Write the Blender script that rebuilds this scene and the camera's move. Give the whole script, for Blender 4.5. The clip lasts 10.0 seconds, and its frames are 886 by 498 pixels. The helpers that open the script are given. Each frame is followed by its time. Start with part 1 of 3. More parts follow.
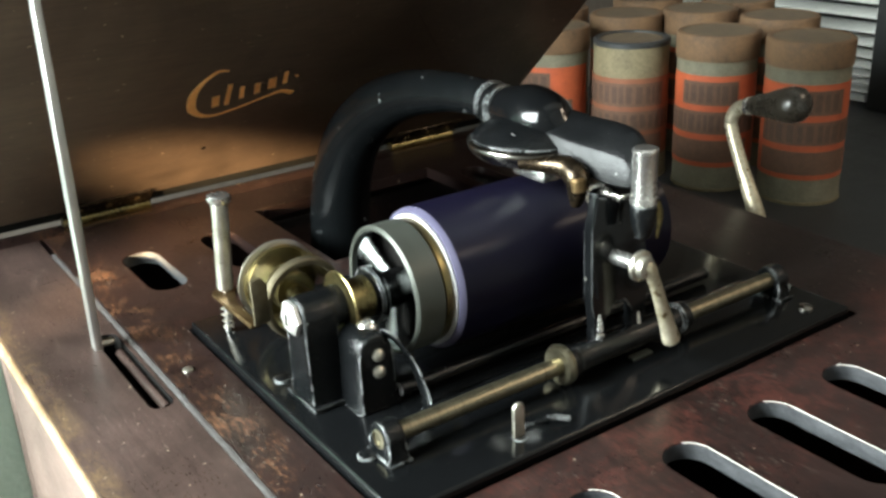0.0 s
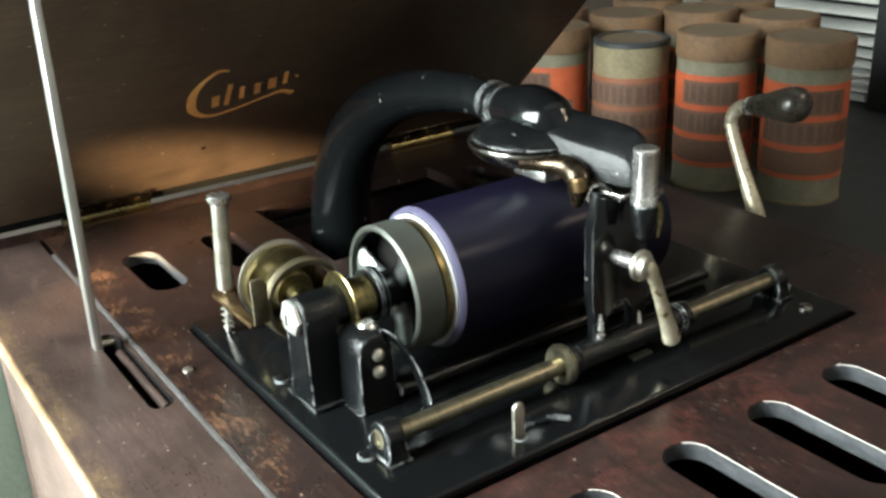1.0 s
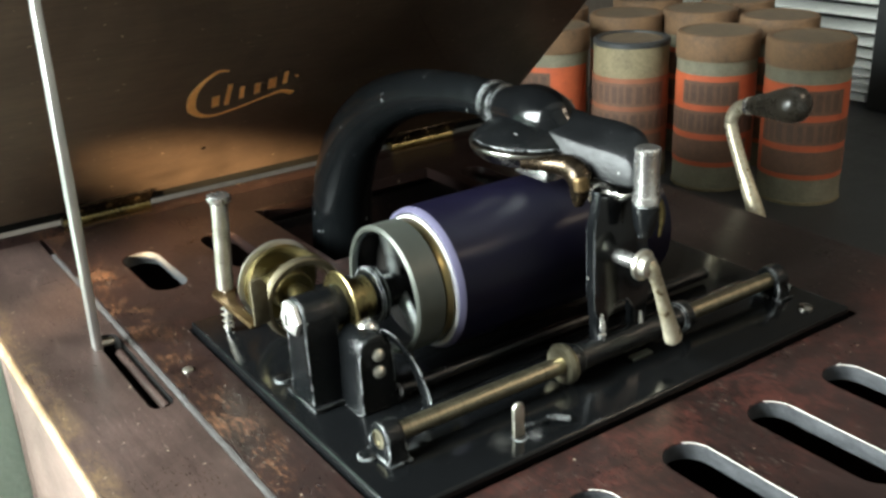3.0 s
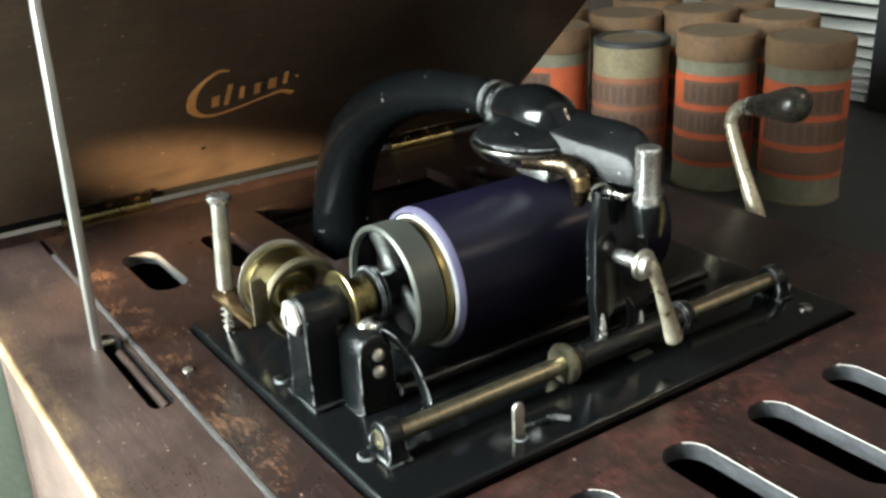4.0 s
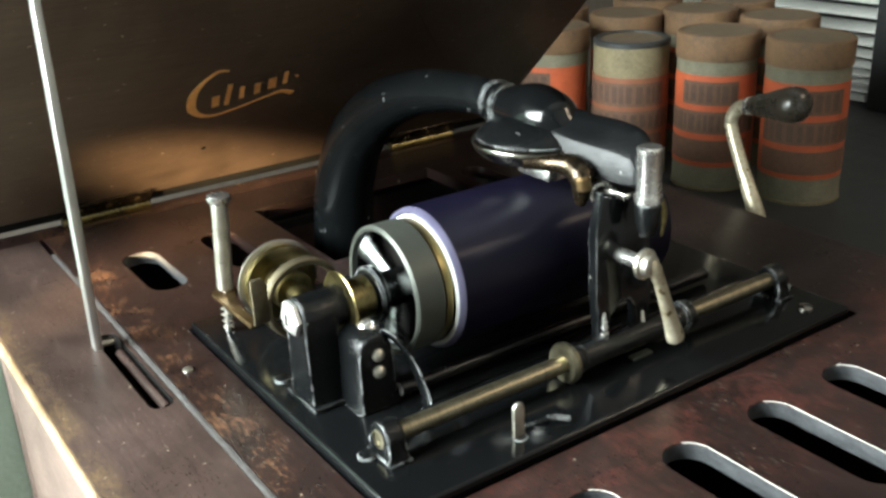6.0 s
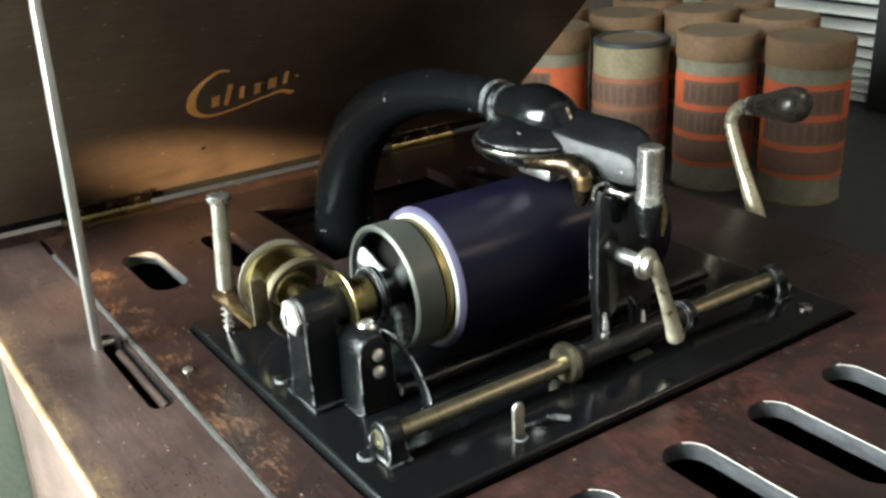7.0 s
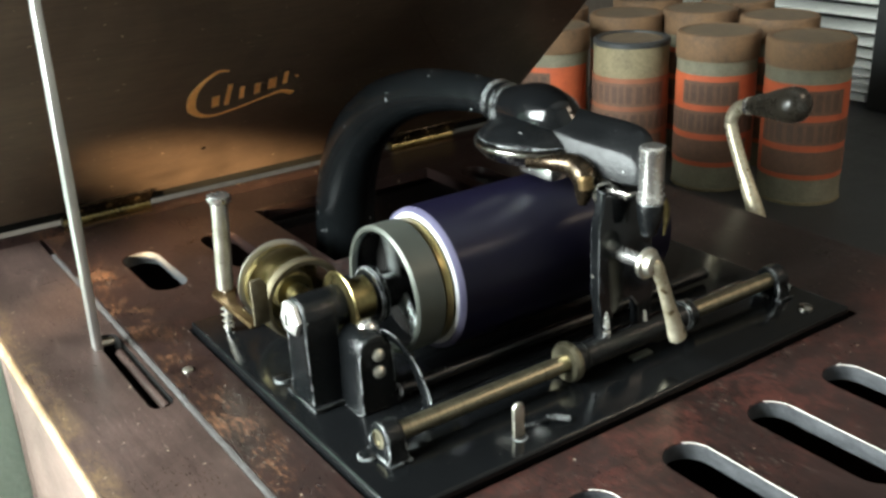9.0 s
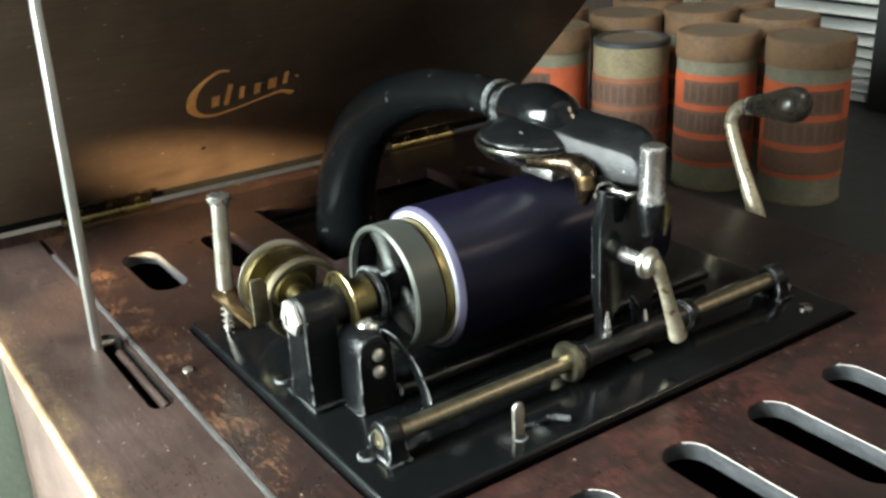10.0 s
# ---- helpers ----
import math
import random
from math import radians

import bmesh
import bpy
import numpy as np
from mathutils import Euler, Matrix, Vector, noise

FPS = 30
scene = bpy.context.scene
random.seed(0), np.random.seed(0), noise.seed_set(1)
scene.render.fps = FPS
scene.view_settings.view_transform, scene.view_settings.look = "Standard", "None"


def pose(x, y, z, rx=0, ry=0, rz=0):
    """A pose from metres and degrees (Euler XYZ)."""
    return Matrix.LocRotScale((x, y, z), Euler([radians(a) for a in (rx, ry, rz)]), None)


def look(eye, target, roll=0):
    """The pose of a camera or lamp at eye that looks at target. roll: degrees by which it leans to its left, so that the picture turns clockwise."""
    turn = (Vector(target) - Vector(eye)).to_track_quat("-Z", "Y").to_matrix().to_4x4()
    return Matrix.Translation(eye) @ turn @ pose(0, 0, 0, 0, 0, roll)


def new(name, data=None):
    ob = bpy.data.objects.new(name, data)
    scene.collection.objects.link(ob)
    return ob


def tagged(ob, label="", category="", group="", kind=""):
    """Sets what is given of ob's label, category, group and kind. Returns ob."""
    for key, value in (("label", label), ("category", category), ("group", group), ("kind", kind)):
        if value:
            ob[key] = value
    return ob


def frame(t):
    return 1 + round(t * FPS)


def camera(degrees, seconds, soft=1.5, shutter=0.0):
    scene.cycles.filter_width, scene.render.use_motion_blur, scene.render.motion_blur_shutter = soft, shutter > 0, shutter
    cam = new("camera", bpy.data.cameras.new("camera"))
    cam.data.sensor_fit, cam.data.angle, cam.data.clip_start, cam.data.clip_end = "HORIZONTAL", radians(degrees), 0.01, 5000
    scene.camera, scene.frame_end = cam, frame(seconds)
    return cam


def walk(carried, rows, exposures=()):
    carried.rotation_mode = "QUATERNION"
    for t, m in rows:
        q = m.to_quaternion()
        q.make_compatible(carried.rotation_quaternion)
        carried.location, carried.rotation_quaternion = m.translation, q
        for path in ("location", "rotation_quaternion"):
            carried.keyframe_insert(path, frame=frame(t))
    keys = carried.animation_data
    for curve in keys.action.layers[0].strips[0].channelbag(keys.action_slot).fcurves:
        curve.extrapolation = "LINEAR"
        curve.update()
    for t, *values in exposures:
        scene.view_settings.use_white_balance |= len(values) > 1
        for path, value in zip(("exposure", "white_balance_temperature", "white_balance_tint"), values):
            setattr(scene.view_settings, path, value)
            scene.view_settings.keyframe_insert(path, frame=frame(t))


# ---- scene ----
cam = camera(48.26, 10.0, soft=2.8, shutter=0.5)
EYE = (-0.1228, -0.29146, 0.19265)
PITCH, ROLL, YAW = 22.4756, 2.5866, 56.1861


def eye_pose():
    p, a = radians(PITCH), radians(YAW)
    way = Vector((math.cos(a) * math.cos(p), math.sin(a) * math.cos(p), -math.sin(p)))
    return look(EYE, Vector(EYE) + way, -ROLL)


walk(cam, [(0.0, eye_pose()), (10.0, eye_pose())], exposures=[(0.0, 0.0), (10.0, 0.0)])

# ---- light ----
world = bpy.data.worlds.new("sky")
scene.world = world
world.use_nodes = True
sky = world.node_tree.nodes.new("ShaderNodeTexSky")
sky.sky_type, sky.sun_disc = "NISHITA", False
sky.sun_elevation, sky.sun_rotation = radians(35), radians(250)
world.node_tree.links.new(sky.outputs[0], world.node_tree.nodes["Background"].inputs[0])
world.node_tree.nodes["Background"].inputs[1].default_value = 0.1


def window_light(name, eye, target, w, h, watts, colour):
    data = bpy.data.lights.new(name, "AREA")
    data.shape, data.size, data.size_y, data.energy, data.color = "RECTANGLE", w, h, watts, colour
    ob = new(name, data)
    ob.matrix_world = look(eye, target)
    return ob


# daylight in the window opening of the wall beside the table, and in a second one farther behind
window_light("window_daylight", (-0.86, 0.235, 0.505), (0.0, 0.235, 0.505), 0.65, 0.73, 100, (0.90, 1.0, 0.99))
window_light("transom_daylight", (1.55, -1.47, 1.48), (1.55, 0.0, 1.48), 0.75, 0.2, 14, (1.0, 0.80, 0.60))


def spot_light(name, eye, target, watts, degrees, colour):
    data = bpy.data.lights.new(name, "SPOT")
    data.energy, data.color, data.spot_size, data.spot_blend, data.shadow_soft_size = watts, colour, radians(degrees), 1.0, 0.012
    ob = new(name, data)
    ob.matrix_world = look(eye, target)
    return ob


# added narrow warm spot without a modelled lamp, makes the glow on the lid's foot
spot_light("added_lid_glow", (-0.55, -0.24, 0.115), (0.084, 0.243, 0.008), 480, 6.6, (1.0, 0.74, 0.40))


# ---- materials ----
def nodes_of(name):
    m = bpy.data.materials.new(name)
    m.use_nodes = True
    nt = m.node_tree
    return m, nt, nt.nodes["Principled BSDF"]


def link(nt, a, b):
    nt.links.new(a, b)


def noise_tex(nt, scale, detail=6, rough=0.6, stretch=(1, 1, 1), distort=0.0):
    co = nt.nodes.new("ShaderNodeTexCoord")
    mp = nt.nodes.new("ShaderNodeMapping")
    mp.inputs["Scale"].default_value = stretch
    n = nt.nodes.new("ShaderNodeTexNoise")
    n.inputs["Scale"].default_value, n.inputs["Detail"].default_value = scale, detail
    n.inputs["Roughness"].default_value, n.inputs["Distortion"].default_value = rough, distort
    link(nt, co.outputs["Object"], mp.inputs[0])
    link(nt, mp.outputs[0], n.inputs[0])
    return n.outputs[0]


def ramp(nt, fac, stops):
    r = nt.nodes.new("ShaderNodeValToRGB")
    el = r.color_ramp.elements
    while len(el) < len(stops):
        el.new(0.5)
    for e, (pos, col) in zip(el, stops):
        e.position = pos
        e.color = (*col, 1) if len(col) == 3 else col
    link(nt, fac, r.inputs[0])
    return r.outputs[0]


def grey(v):
    return (v, v, v)


def mixed(nt, fac, a, b, blend="MIX"):
    m = nt.nodes.new("ShaderNodeMix")
    m.data_type, m.blend_type = "RGBA", blend
    for sock, val in ((m.inputs[0], fac), (m.inputs[6], a), (m.inputs[7], b)):
        if isinstance(val, (int, float)):
            sock.default_value = val
        elif isinstance(val, tuple):
            sock.default_value = (*val, 1)
        else:
            link(nt, val, sock)
    return m.outputs[2]


def bump(nt, bsdf, height, strength=0.2, dist=0.0005):
    b = nt.nodes.new("ShaderNodeBump")
    b.inputs["Strength"].default_value, b.inputs["Distance"].default_value = strength, dist
    link(nt, height, b.inputs["Height"])
    link(nt, b.outputs[0], bsdf.inputs["Normal"])


def surface(name, lo, hi, rough=(0.4, 0.6), metal=0.0, scale=60, spots=None, spot_at=0.68, spot_scale=900, relief=0.1, relief_dist=0.0002, stretch=(1, 1, 1), coat=0.0):
    """Two-tone base with grain, optional small spots, varied gloss and fine relief."""
    m, nt, b = nodes_of(name)
    n1 = noise_tex(nt, scale, 8, 0.65, stretch)
    n2 = noise_tex(nt, scale * 6.5, 5, 0.6, stretch)
    both = mixed(nt, 0.4, n1, n2)
    col = ramp(nt, both, [(0.32, lo), (0.68, hi)])
    if spots:
        sp = ramp(nt, noise_tex(nt, spot_scale, 3, 0.5), [(spot_at, grey(0)), (spot_at + 0.05, grey(1))])
        col = mixed(nt, sp, col, spots)
    link(nt, col, b.inputs["Base Color"])
    link(nt, ramp(nt, both, [(0.3, grey(rough[0])), (0.7, grey(rough[1]))]), b.inputs["Roughness"])
    b.inputs["Metallic"].default_value = metal
    b.inputs["Coat Weight"].default_value = coat
    b.inputs["Coat Roughness"].default_value = 0.12
    bump(nt, b, n2, relief, relief_dist)
    return m


def wear_band(nt, axis, centre, half, soft):
    """1 within half of centre along an axis (metres), falling to 0 over soft."""
    co = nt.nodes.new("ShaderNodeTexCoord")
    sep = nt.nodes.new("ShaderNodeSeparateXYZ")
    link(nt, co.outputs["Object"], sep.inputs[0])
    d = nt.nodes.new("ShaderNodeMath")
    d.operation = "SUBTRACT"
    link(nt, sep.outputs["XYZ".index(axis)], d.inputs[0])
    d.inputs[1].default_value = centre
    a = nt.nodes.new("ShaderNodeMath")
    a.operation = "ABSOLUTE"
    link(nt, d.outputs[0], a.inputs[0])
    m = nt.nodes.new("ShaderNodeMapRange")
    m.interpolation_type = "SMOOTHSTEP"
    for k, v in ((1, half), (2, half + soft), (3, 1.0), (4, 0.0)):
        m.inputs[k].default_value = v
    link(nt, a.outputs[0], m.inputs[0])
    return m.outputs[0]


def wood(name, dark, mid, worn, along="y", gloss=(0.22, 0.5), worn_at=0.62, bands=(), scratched=0.0):
    """Old varnished mahogany: grain lines, rubbed reddish patches and pale specks."""
    m, nt, b = nodes_of(name)
    st = (9, 1, 9) if along == "y" else (1, 9, 9)
    grain = noise_tex(nt, 45, 9, 0.7, st, 0.4)
    pores = noise_tex(nt, 260, 4, 0.6, (6, 1, 6) if along == "y" else (1, 6, 6))
    patch = noise_tex(nt, 17, 9, 0.72)
    col = ramp(nt, grain, [(0.3, dark), (0.72, mid)])
    stain = ramp(nt, noise_tex(nt, 8.5, 6, 0.68, (1, 1, 1), 0.6), [(0.36, grey(0.5)), (0.6, grey(1.12))])
    col = mixed(nt, 1.0, col, stain, "MULTIPLY")
    wear = ramp(nt, patch, [(worn_at, grey(0)), (worn_at + 0.16, grey(1))])
    wear2 = mixed(nt, 1.0, wear, ramp(nt, pores, [(0.4, grey(0.1)), (0.62, grey(1))]), "MULTIPLY")
    col = mixed(nt, wear2, col, worn)
    for axis, centre, half, soft, tone, low in bands:
        blot = ramp(nt, mixed(nt, 0.45, noise_tex(nt, 38, 8, 0.75), noise_tex(nt, 210, 5, 0.7, (3, 1, 3))), [(low, grey(0)), (low + 0.14, grey(1))])
        col = mixed(nt, mixed(nt, 1.0, wear_band(nt, axis, centre, half, soft), blot, "MULTIPLY"), col, tone)
    if scratched:
        zone = ramp(nt, noise_tex(nt, 21, 6, 0.7), [(0.50, grey(0)), (0.66, grey(1))])
        for turn, size in ((0.35, 1.0), (-0.25, 1.5), (1.2, 1.3)):
            co = nt.nodes.new("ShaderNodeTexCoord")
            mp = nt.nodes.new("ShaderNodeMapping")
            mp.inputs["Rotation"].default_value = (0, 0, turn)
            mp.inputs["Scale"].default_value = (size * 620, size * 105, 60)
            n = nt.nodes.new("ShaderNodeTexNoise")
            n.inputs["Scale"].default_value, n.inputs["Detail"].default_value = 1.0, 2
            link(nt, co.outputs["Object"], mp.inputs[0])
            link(nt, mp.outputs[0], n.inputs[0])
            line = ramp(nt, n.outputs[0], [(0.66, grey(0)), (0.74, grey(scratched))])
            col = mixed(nt, mixed(nt, 1.0, line, zone, "MULTIPLY"), col, (0.26, 0.2, 0.16))
    specks = ramp(nt, noise_tex(nt, 330, 2, 0.5), [(0.72, grey(0)), (0.755, grey(1))])
    col = mixed(nt, specks, col, (0.34, 0.27, 0.2))
    link(nt, col, b.inputs["Base Color"])
    link(nt, ramp(nt, mixed(nt, 0.5, patch, pores), [(0.35, grey(gloss[0])), (0.68, grey(gloss[1]))]), b.inputs["Roughness"])
    b.inputs["Specular IOR Level"].default_value = 0.45
    bump(nt, b, mixed(nt, 0.5, grain, pores), 0.16, 0.0004)
    return m


M = {}
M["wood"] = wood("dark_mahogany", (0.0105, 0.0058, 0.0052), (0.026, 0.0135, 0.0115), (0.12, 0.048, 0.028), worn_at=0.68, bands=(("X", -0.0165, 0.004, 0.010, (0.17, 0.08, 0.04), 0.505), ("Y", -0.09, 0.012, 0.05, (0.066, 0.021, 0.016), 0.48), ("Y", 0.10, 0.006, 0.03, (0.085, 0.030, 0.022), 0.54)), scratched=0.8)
# rubbed and scratched; base also raised for the window light on the left rail
M["wood_frame"] = wood("rubbed_lit_mahogany", (0.034, 0.0215, 0.0185), (0.070, 0.045, 0.038), (0.16, 0.10, 0.07), worn_at=0.70, bands=(("X", -0.0700, 0.004, 0.008, (0.13, 0.083, 0.045), 0.47),), scratched=0.5)
M["wood_lid"] = wood("lid_mahogany", (0.058, 0.037, 0.025), (0.100, 0.064, 0.042), (0.16, 0.105, 0.06), "x", (0.3, 0.46), 0.7)
M["wood_edge"] = wood("worn_bare_edge", (0.25, 0.16, 0.08), (0.46, 0.32, 0.19), (0.62, 0.5, 0.36), worn_at=0.5)
# grey tone carries the bluish light reflected by the slot walls
M["cut"] = surface("slot_wall_sheen", (0.016, 0.017, 0.019), (0.066, 0.068, 0.072), (0.35, 0.6), scale=110, stretch=(1, 1, 3))
M["black"] = surface("black_enamel", (0.0024, 0.0027, 0.003), (0.0046, 0.005, 0.0054), (0.07, 0.18), scale=70, spots=(0.10, 0.095, 0.085), spot_at=0.73, spot_scale=420, relief=0.12, relief_dist=0.0003)
M["satin_black"] = surface("satin_black_enamel", (0.0024, 0.0027, 0.003), (0.0046, 0.005, 0.0054), (0.30, 0.42), scale=90, spots=(0.16, 0.16, 0.155), spot_at=0.74, spot_scale=420, relief=0.4, relief_dist=0.0005)
M["casting"] = surface("black_japanned_casting", (0.0026, 0.003, 0.0033), (0.0055, 0.006, 0.0064), (0.09, 0.2), scale=90, spots=(0.20, 0.20, 0.195), spot_at=0.72, spot_scale=430, relief=0.5, relief_dist=0.0007)
M["tube"] = surface("black_horn_enamel", (0.003, 0.0036, 0.004), (0.006, 0.007, 0.0076), (0.16, 0.3), scale=40, spots=(0.20, 0.21, 0.21), spot_at=0.70, spot_scale=210, relief=0.15, relief_dist=0.0004)
M["nickel"] = surface("worn_nickel", (0.40, 0.375, 0.30), (0.72, 0.69, 0.60), (0.24, 0.42), 0.95, scale=120, spots=(0.22, 0.17, 0.09), spot_at=0.66, spot_scale=500)
M["bright"] = surface("bright_nickel", (0.60, 0.59, 0.56), (0.80, 0.79, 0.76), (0.18, 0.32), 0.95, scale=120)
M["steel"] = surface("satin_steel_strip", (0.50, 0.49, 0.46), (0.72, 0.71, 0.68), (0.28, 0.45), 0.9, scale=50, stretch=(3, 3, 0.3))
M["brass"] = surface("aged_brass", (0.085, 0.066, 0.030), (0.34, 0.28, 0.125), (0.2, 0.4), 1.0, scale=110, spots=(0.12, 0.08, 0.04), spot_at=0.7, spot_scale=350)
M["darkbrass"] = surface("dark_oxidised_brass", (0.075, 0.048, 0.022), (0.19, 0.125, 0.058), (0.3, 0.5), 0.9, scale=90)
M["spoke"] = surface("cast_metal_spoke", (0.16, 0.175, 0.17), (0.50, 0.53, 0.51), (0.22, 0.36), 0.9, scale=90)
# paler copy of the mahogany, window light on the left side painted in
M["wood_side"] = wood("window_lit_mahogany", (0.10, 0.068, 0.056), (0.17, 0.12, 0.10), (0.26, 0.18, 0.13), "y", (0.35, 0.55), 0.7)
M["pulley"] = surface("dull_zinc_pulley", (0.048, 0.052, 0.044), (0.082, 0.088, 0.075), (0.34, 0.52), 0.4, scale=80, stretch=(0.4, 1, 1))
M["rod"] = surface("oiled_steel_rod", (0.12, 0.105, 0.07), (0.30, 0.27, 0.185), (0.25, 0.42), 0.95, scale=60, stretch=(4, 1, 1))
M["record"] = surface("indigo_celluloid", (0.0032, 0.0028, 0.0085), (0.0048, 0.004, 0.0125), (0.3, 0.38), scale=30, relief=0.03)
M["govbrass"] = surface("dull_grey_brass", (0.10, 0.083, 0.052), (0.24, 0.205, 0.135), (0.35, 0.55), 0.85, scale=60)
M["lilac"] = surface("scuffed_lilac_edge", (0.028, 0.025, 0.058), (0.12, 0.112, 0.172), (0.45, 0.6), scale=120)
M["rimnickel"] = surface("blackened_nickel", (0.10, 0.095, 0.085), (0.42, 0.40, 0.36), (0.16, 0.32), 1.0, scale=140, spots=(0.02, 0.02, 0.02), spot_at=0.64, spot_scale=260)
M["leather"] = surface("dark_leather", (0.02, 0.016, 0.012), (0.05, 0.04, 0.03), (0.5, 0.7), scale=150, relief=0.4)
M["gold"] = surface("rubbed_gilt", (0.66, 0.27, 0.07), (0.95, 0.47, 0.16), (0.4, 0.6), 0.1, scale=250)
M["crank"] = surface("worn_yellowed_nickel", (0.28, 0.235, 0.14), (0.66, 0.60, 0.46), (0.3, 0.48), 0.65, scale=70, spots=(0.12, 0.085, 0.04), spot_at=0.6, spot_scale=260)
M["matte_nickel"] = surface("rubbed_matte_nickel", (0.40, 0.39, 0.36), (0.66, 0.65, 0.62), (0.32, 0.5), 0.65, scale=130, spots=(0.2, 0.18, 0.15), spot_at=0.66, spot_scale=500)
M["groove"] = surface("filled_groove", (0.03, 0.022, 0.019), (0.125, 0.122, 0.12), (0.5, 0.7), scale=60, stretch=(2, 0.6, 2))
M["pale_edge"] = surface("pale_rubbed_edge", (0.30, 0.285, 0.25), (0.60, 0.58, 0.53), (0.45, 0.65), scale=120)
M["bronze"] = surface("blackened_bronze", (0.015, 0.013, 0.011), (0.085, 0.060, 0.036), (0.18, 0.34), 0.9, scale=110)
M["card"] = surface("brown_cardboard", (0.054, 0.029, 0.0135), (0.15, 0.083, 0.038), (0.75, 0.9), scale=60, relief=0.3)
M["cardtop"] = surface("rubbed_cardboard", (0.046, 0.031, 0.017), (0.125, 0.087, 0.049), (0.75, 0.9), scale=80, relief=0.3)
M["greypaper"] = surface("grey_green_paper", (0.085, 0.077, 0.051), (0.175, 0.158, 0.108), (0.7, 0.85), scale=70)
M["ochre"] = surface("cream_cardboard", (0.10, 0.080, 0.043), (0.215, 0.175, 0.10), (0.7, 0.9), scale=60)
M["orange"] = surface("orange_label_paper", (0.29, 0.053, 0.017), (0.48, 0.096, 0.031), (0.6, 0.8), scale=60)
M["orange_dull"] = surface("faded_orange_label", (0.14, 0.048, 0.021), (0.24, 0.082, 0.036), (0.6, 0.8), scale=60)
M["print"] = surface("brown_print", (0.075, 0.038, 0.024), (0.15, 0.077, 0.046), (0.7, 0.85), scale=220)
M["print_dark"] = surface("dark_print", (0.050, 0.027, 0.018), (0.105, 0.056, 0.035), (0.7, 0.85), scale=220)
M["dark"] = surface("black_stained_wood", (0.014, 0.015, 0.0155), (0.028, 0.029, 0.029), (0.4, 0.6), scale=40)
# near-black that stands in for shade in gaps and recesses, also for small marks
M["void"] = surface("shade_and_mark_black", (0.004, 0.004, 0.004), (0.008, 0.007, 0.006), (0.7, 0.9), scale=40)
M["green"] = surface("green_plaster", (0.30, 0.41, 0.34), (0.43, 0.55, 0.47), (0.7, 0.9), scale=55, relief=0.4, relief_dist=0.001)
M["panel"] = surface("dark_panelled_wood", (0.09, 0.08, 0.07), (0.15, 0.132, 0.112), (0.5, 0.7), scale=12, stretch=(6, 6, 1))
M["wall"] = surface("grey_plaster", (0.40, 0.39, 0.37), (0.50, 0.485, 0.46), (0.8, 0.95), scale=6, relief=0.2, relief_dist=0.001)
M["floor"] = surface("brown_floorboards", (0.20, 0.14, 0.09), (0.34, 0.25, 0.165), (0.4, 0.6), scale=5, stretch=(1, 8, 1))
M["slat"] = surface("off_white_slat", (0.46, 0.46, 0.43), (0.60, 0.60, 0.57), (0.5, 0.7), scale=30)
M["horn"] = surface("dark_horn_handle", (0.014, 0.012, 0.0095), (0.034, 0.028, 0.02), (0.2, 0.36), scale=60)


def edge_wear_glint(m, tone, radius=0.0009):
    """Enamel rubbed and dusty along sharp edges, with their highlights painted in as well."""
    nt = m.node_tree
    b = nt.nodes["Principled BSDF"]
    bev, geo, dot = nt.nodes.new("ShaderNodeBevel"), nt.nodes.new("ShaderNodeNewGeometry"), nt.nodes.new("ShaderNodeVectorMath")
    bev.samples = 4
    bev.inputs["Radius"].default_value = radius
    dot.operation = "DOT_PRODUCT"
    link(nt, bev.outputs[0], dot.inputs[0])
    link(nt, geo.outputs["Normal"], dot.inputs[1])
    mask = ramp(nt, dot.outputs["Value"], [(0.90, grey(1)), (0.985, grey(0))])
    mask = mixed(nt, 1.0, mask, ramp(nt, noise_tex(nt, 160, 5, 0.7), [(0.42, grey(0)), (0.6, grey(1))]), "MULTIPLY")
    old = b.inputs["Base Color"].links[0].from_socket
    link(nt, mixed(nt, mask, old, tone), b.inputs["Base Color"])


edge_wear_glint(M["casting"], (0.48, 0.50, 0.50), 0.0011)
edge_wear_glint(M["black"], (0.09, 0.095, 0.10), 0.0006)


def groove_sheen(m):
    """Fine grooves round the cylinder draw highlights out along its axis."""
    nt = m.node_tree
    b = nt.nodes["Principled BSDF"]
    t = nt.nodes.new("ShaderNodeTangent")
    t.direction_type, t.axis = "RADIAL", "X"
    link(nt, t.outputs[0], b.inputs["Tangent"])
    b.inputs["Anisotropic"].default_value = 0.9
    b.inputs["Anisotropic Rotation"].default_value = 0.25


groove_sheen(M["record"])
for key, level in (("casting", 0.34), ("black", 0.34), ("tube", 0.32), ("satin_black", 0.21), ("record", 0.2), ("void", 0.08)):
    M[key].node_tree.nodes["Principled BSDF"].inputs["Specular IOR Level"].default_value = level


def plaster_edge():
    """White core and lilac worn rim of the record's end, uneven round the ring."""
    m, nt, b = nodes_of("record_end_plaster")
    n = noise_tex(nt, 30, 4, 0.6)
    link(nt, ramp(nt, n, [(0.36, (0.12, 0.11, 0.15)), (0.5, (0.48, 0.48, 0.46))]), b.inputs["Base Color"])
    b.inputs["Roughness"].default_value = 0.5
    bump(nt, b, n, 0.3, 0.0006)
    return m


M["plaster"] = plaster_edge()


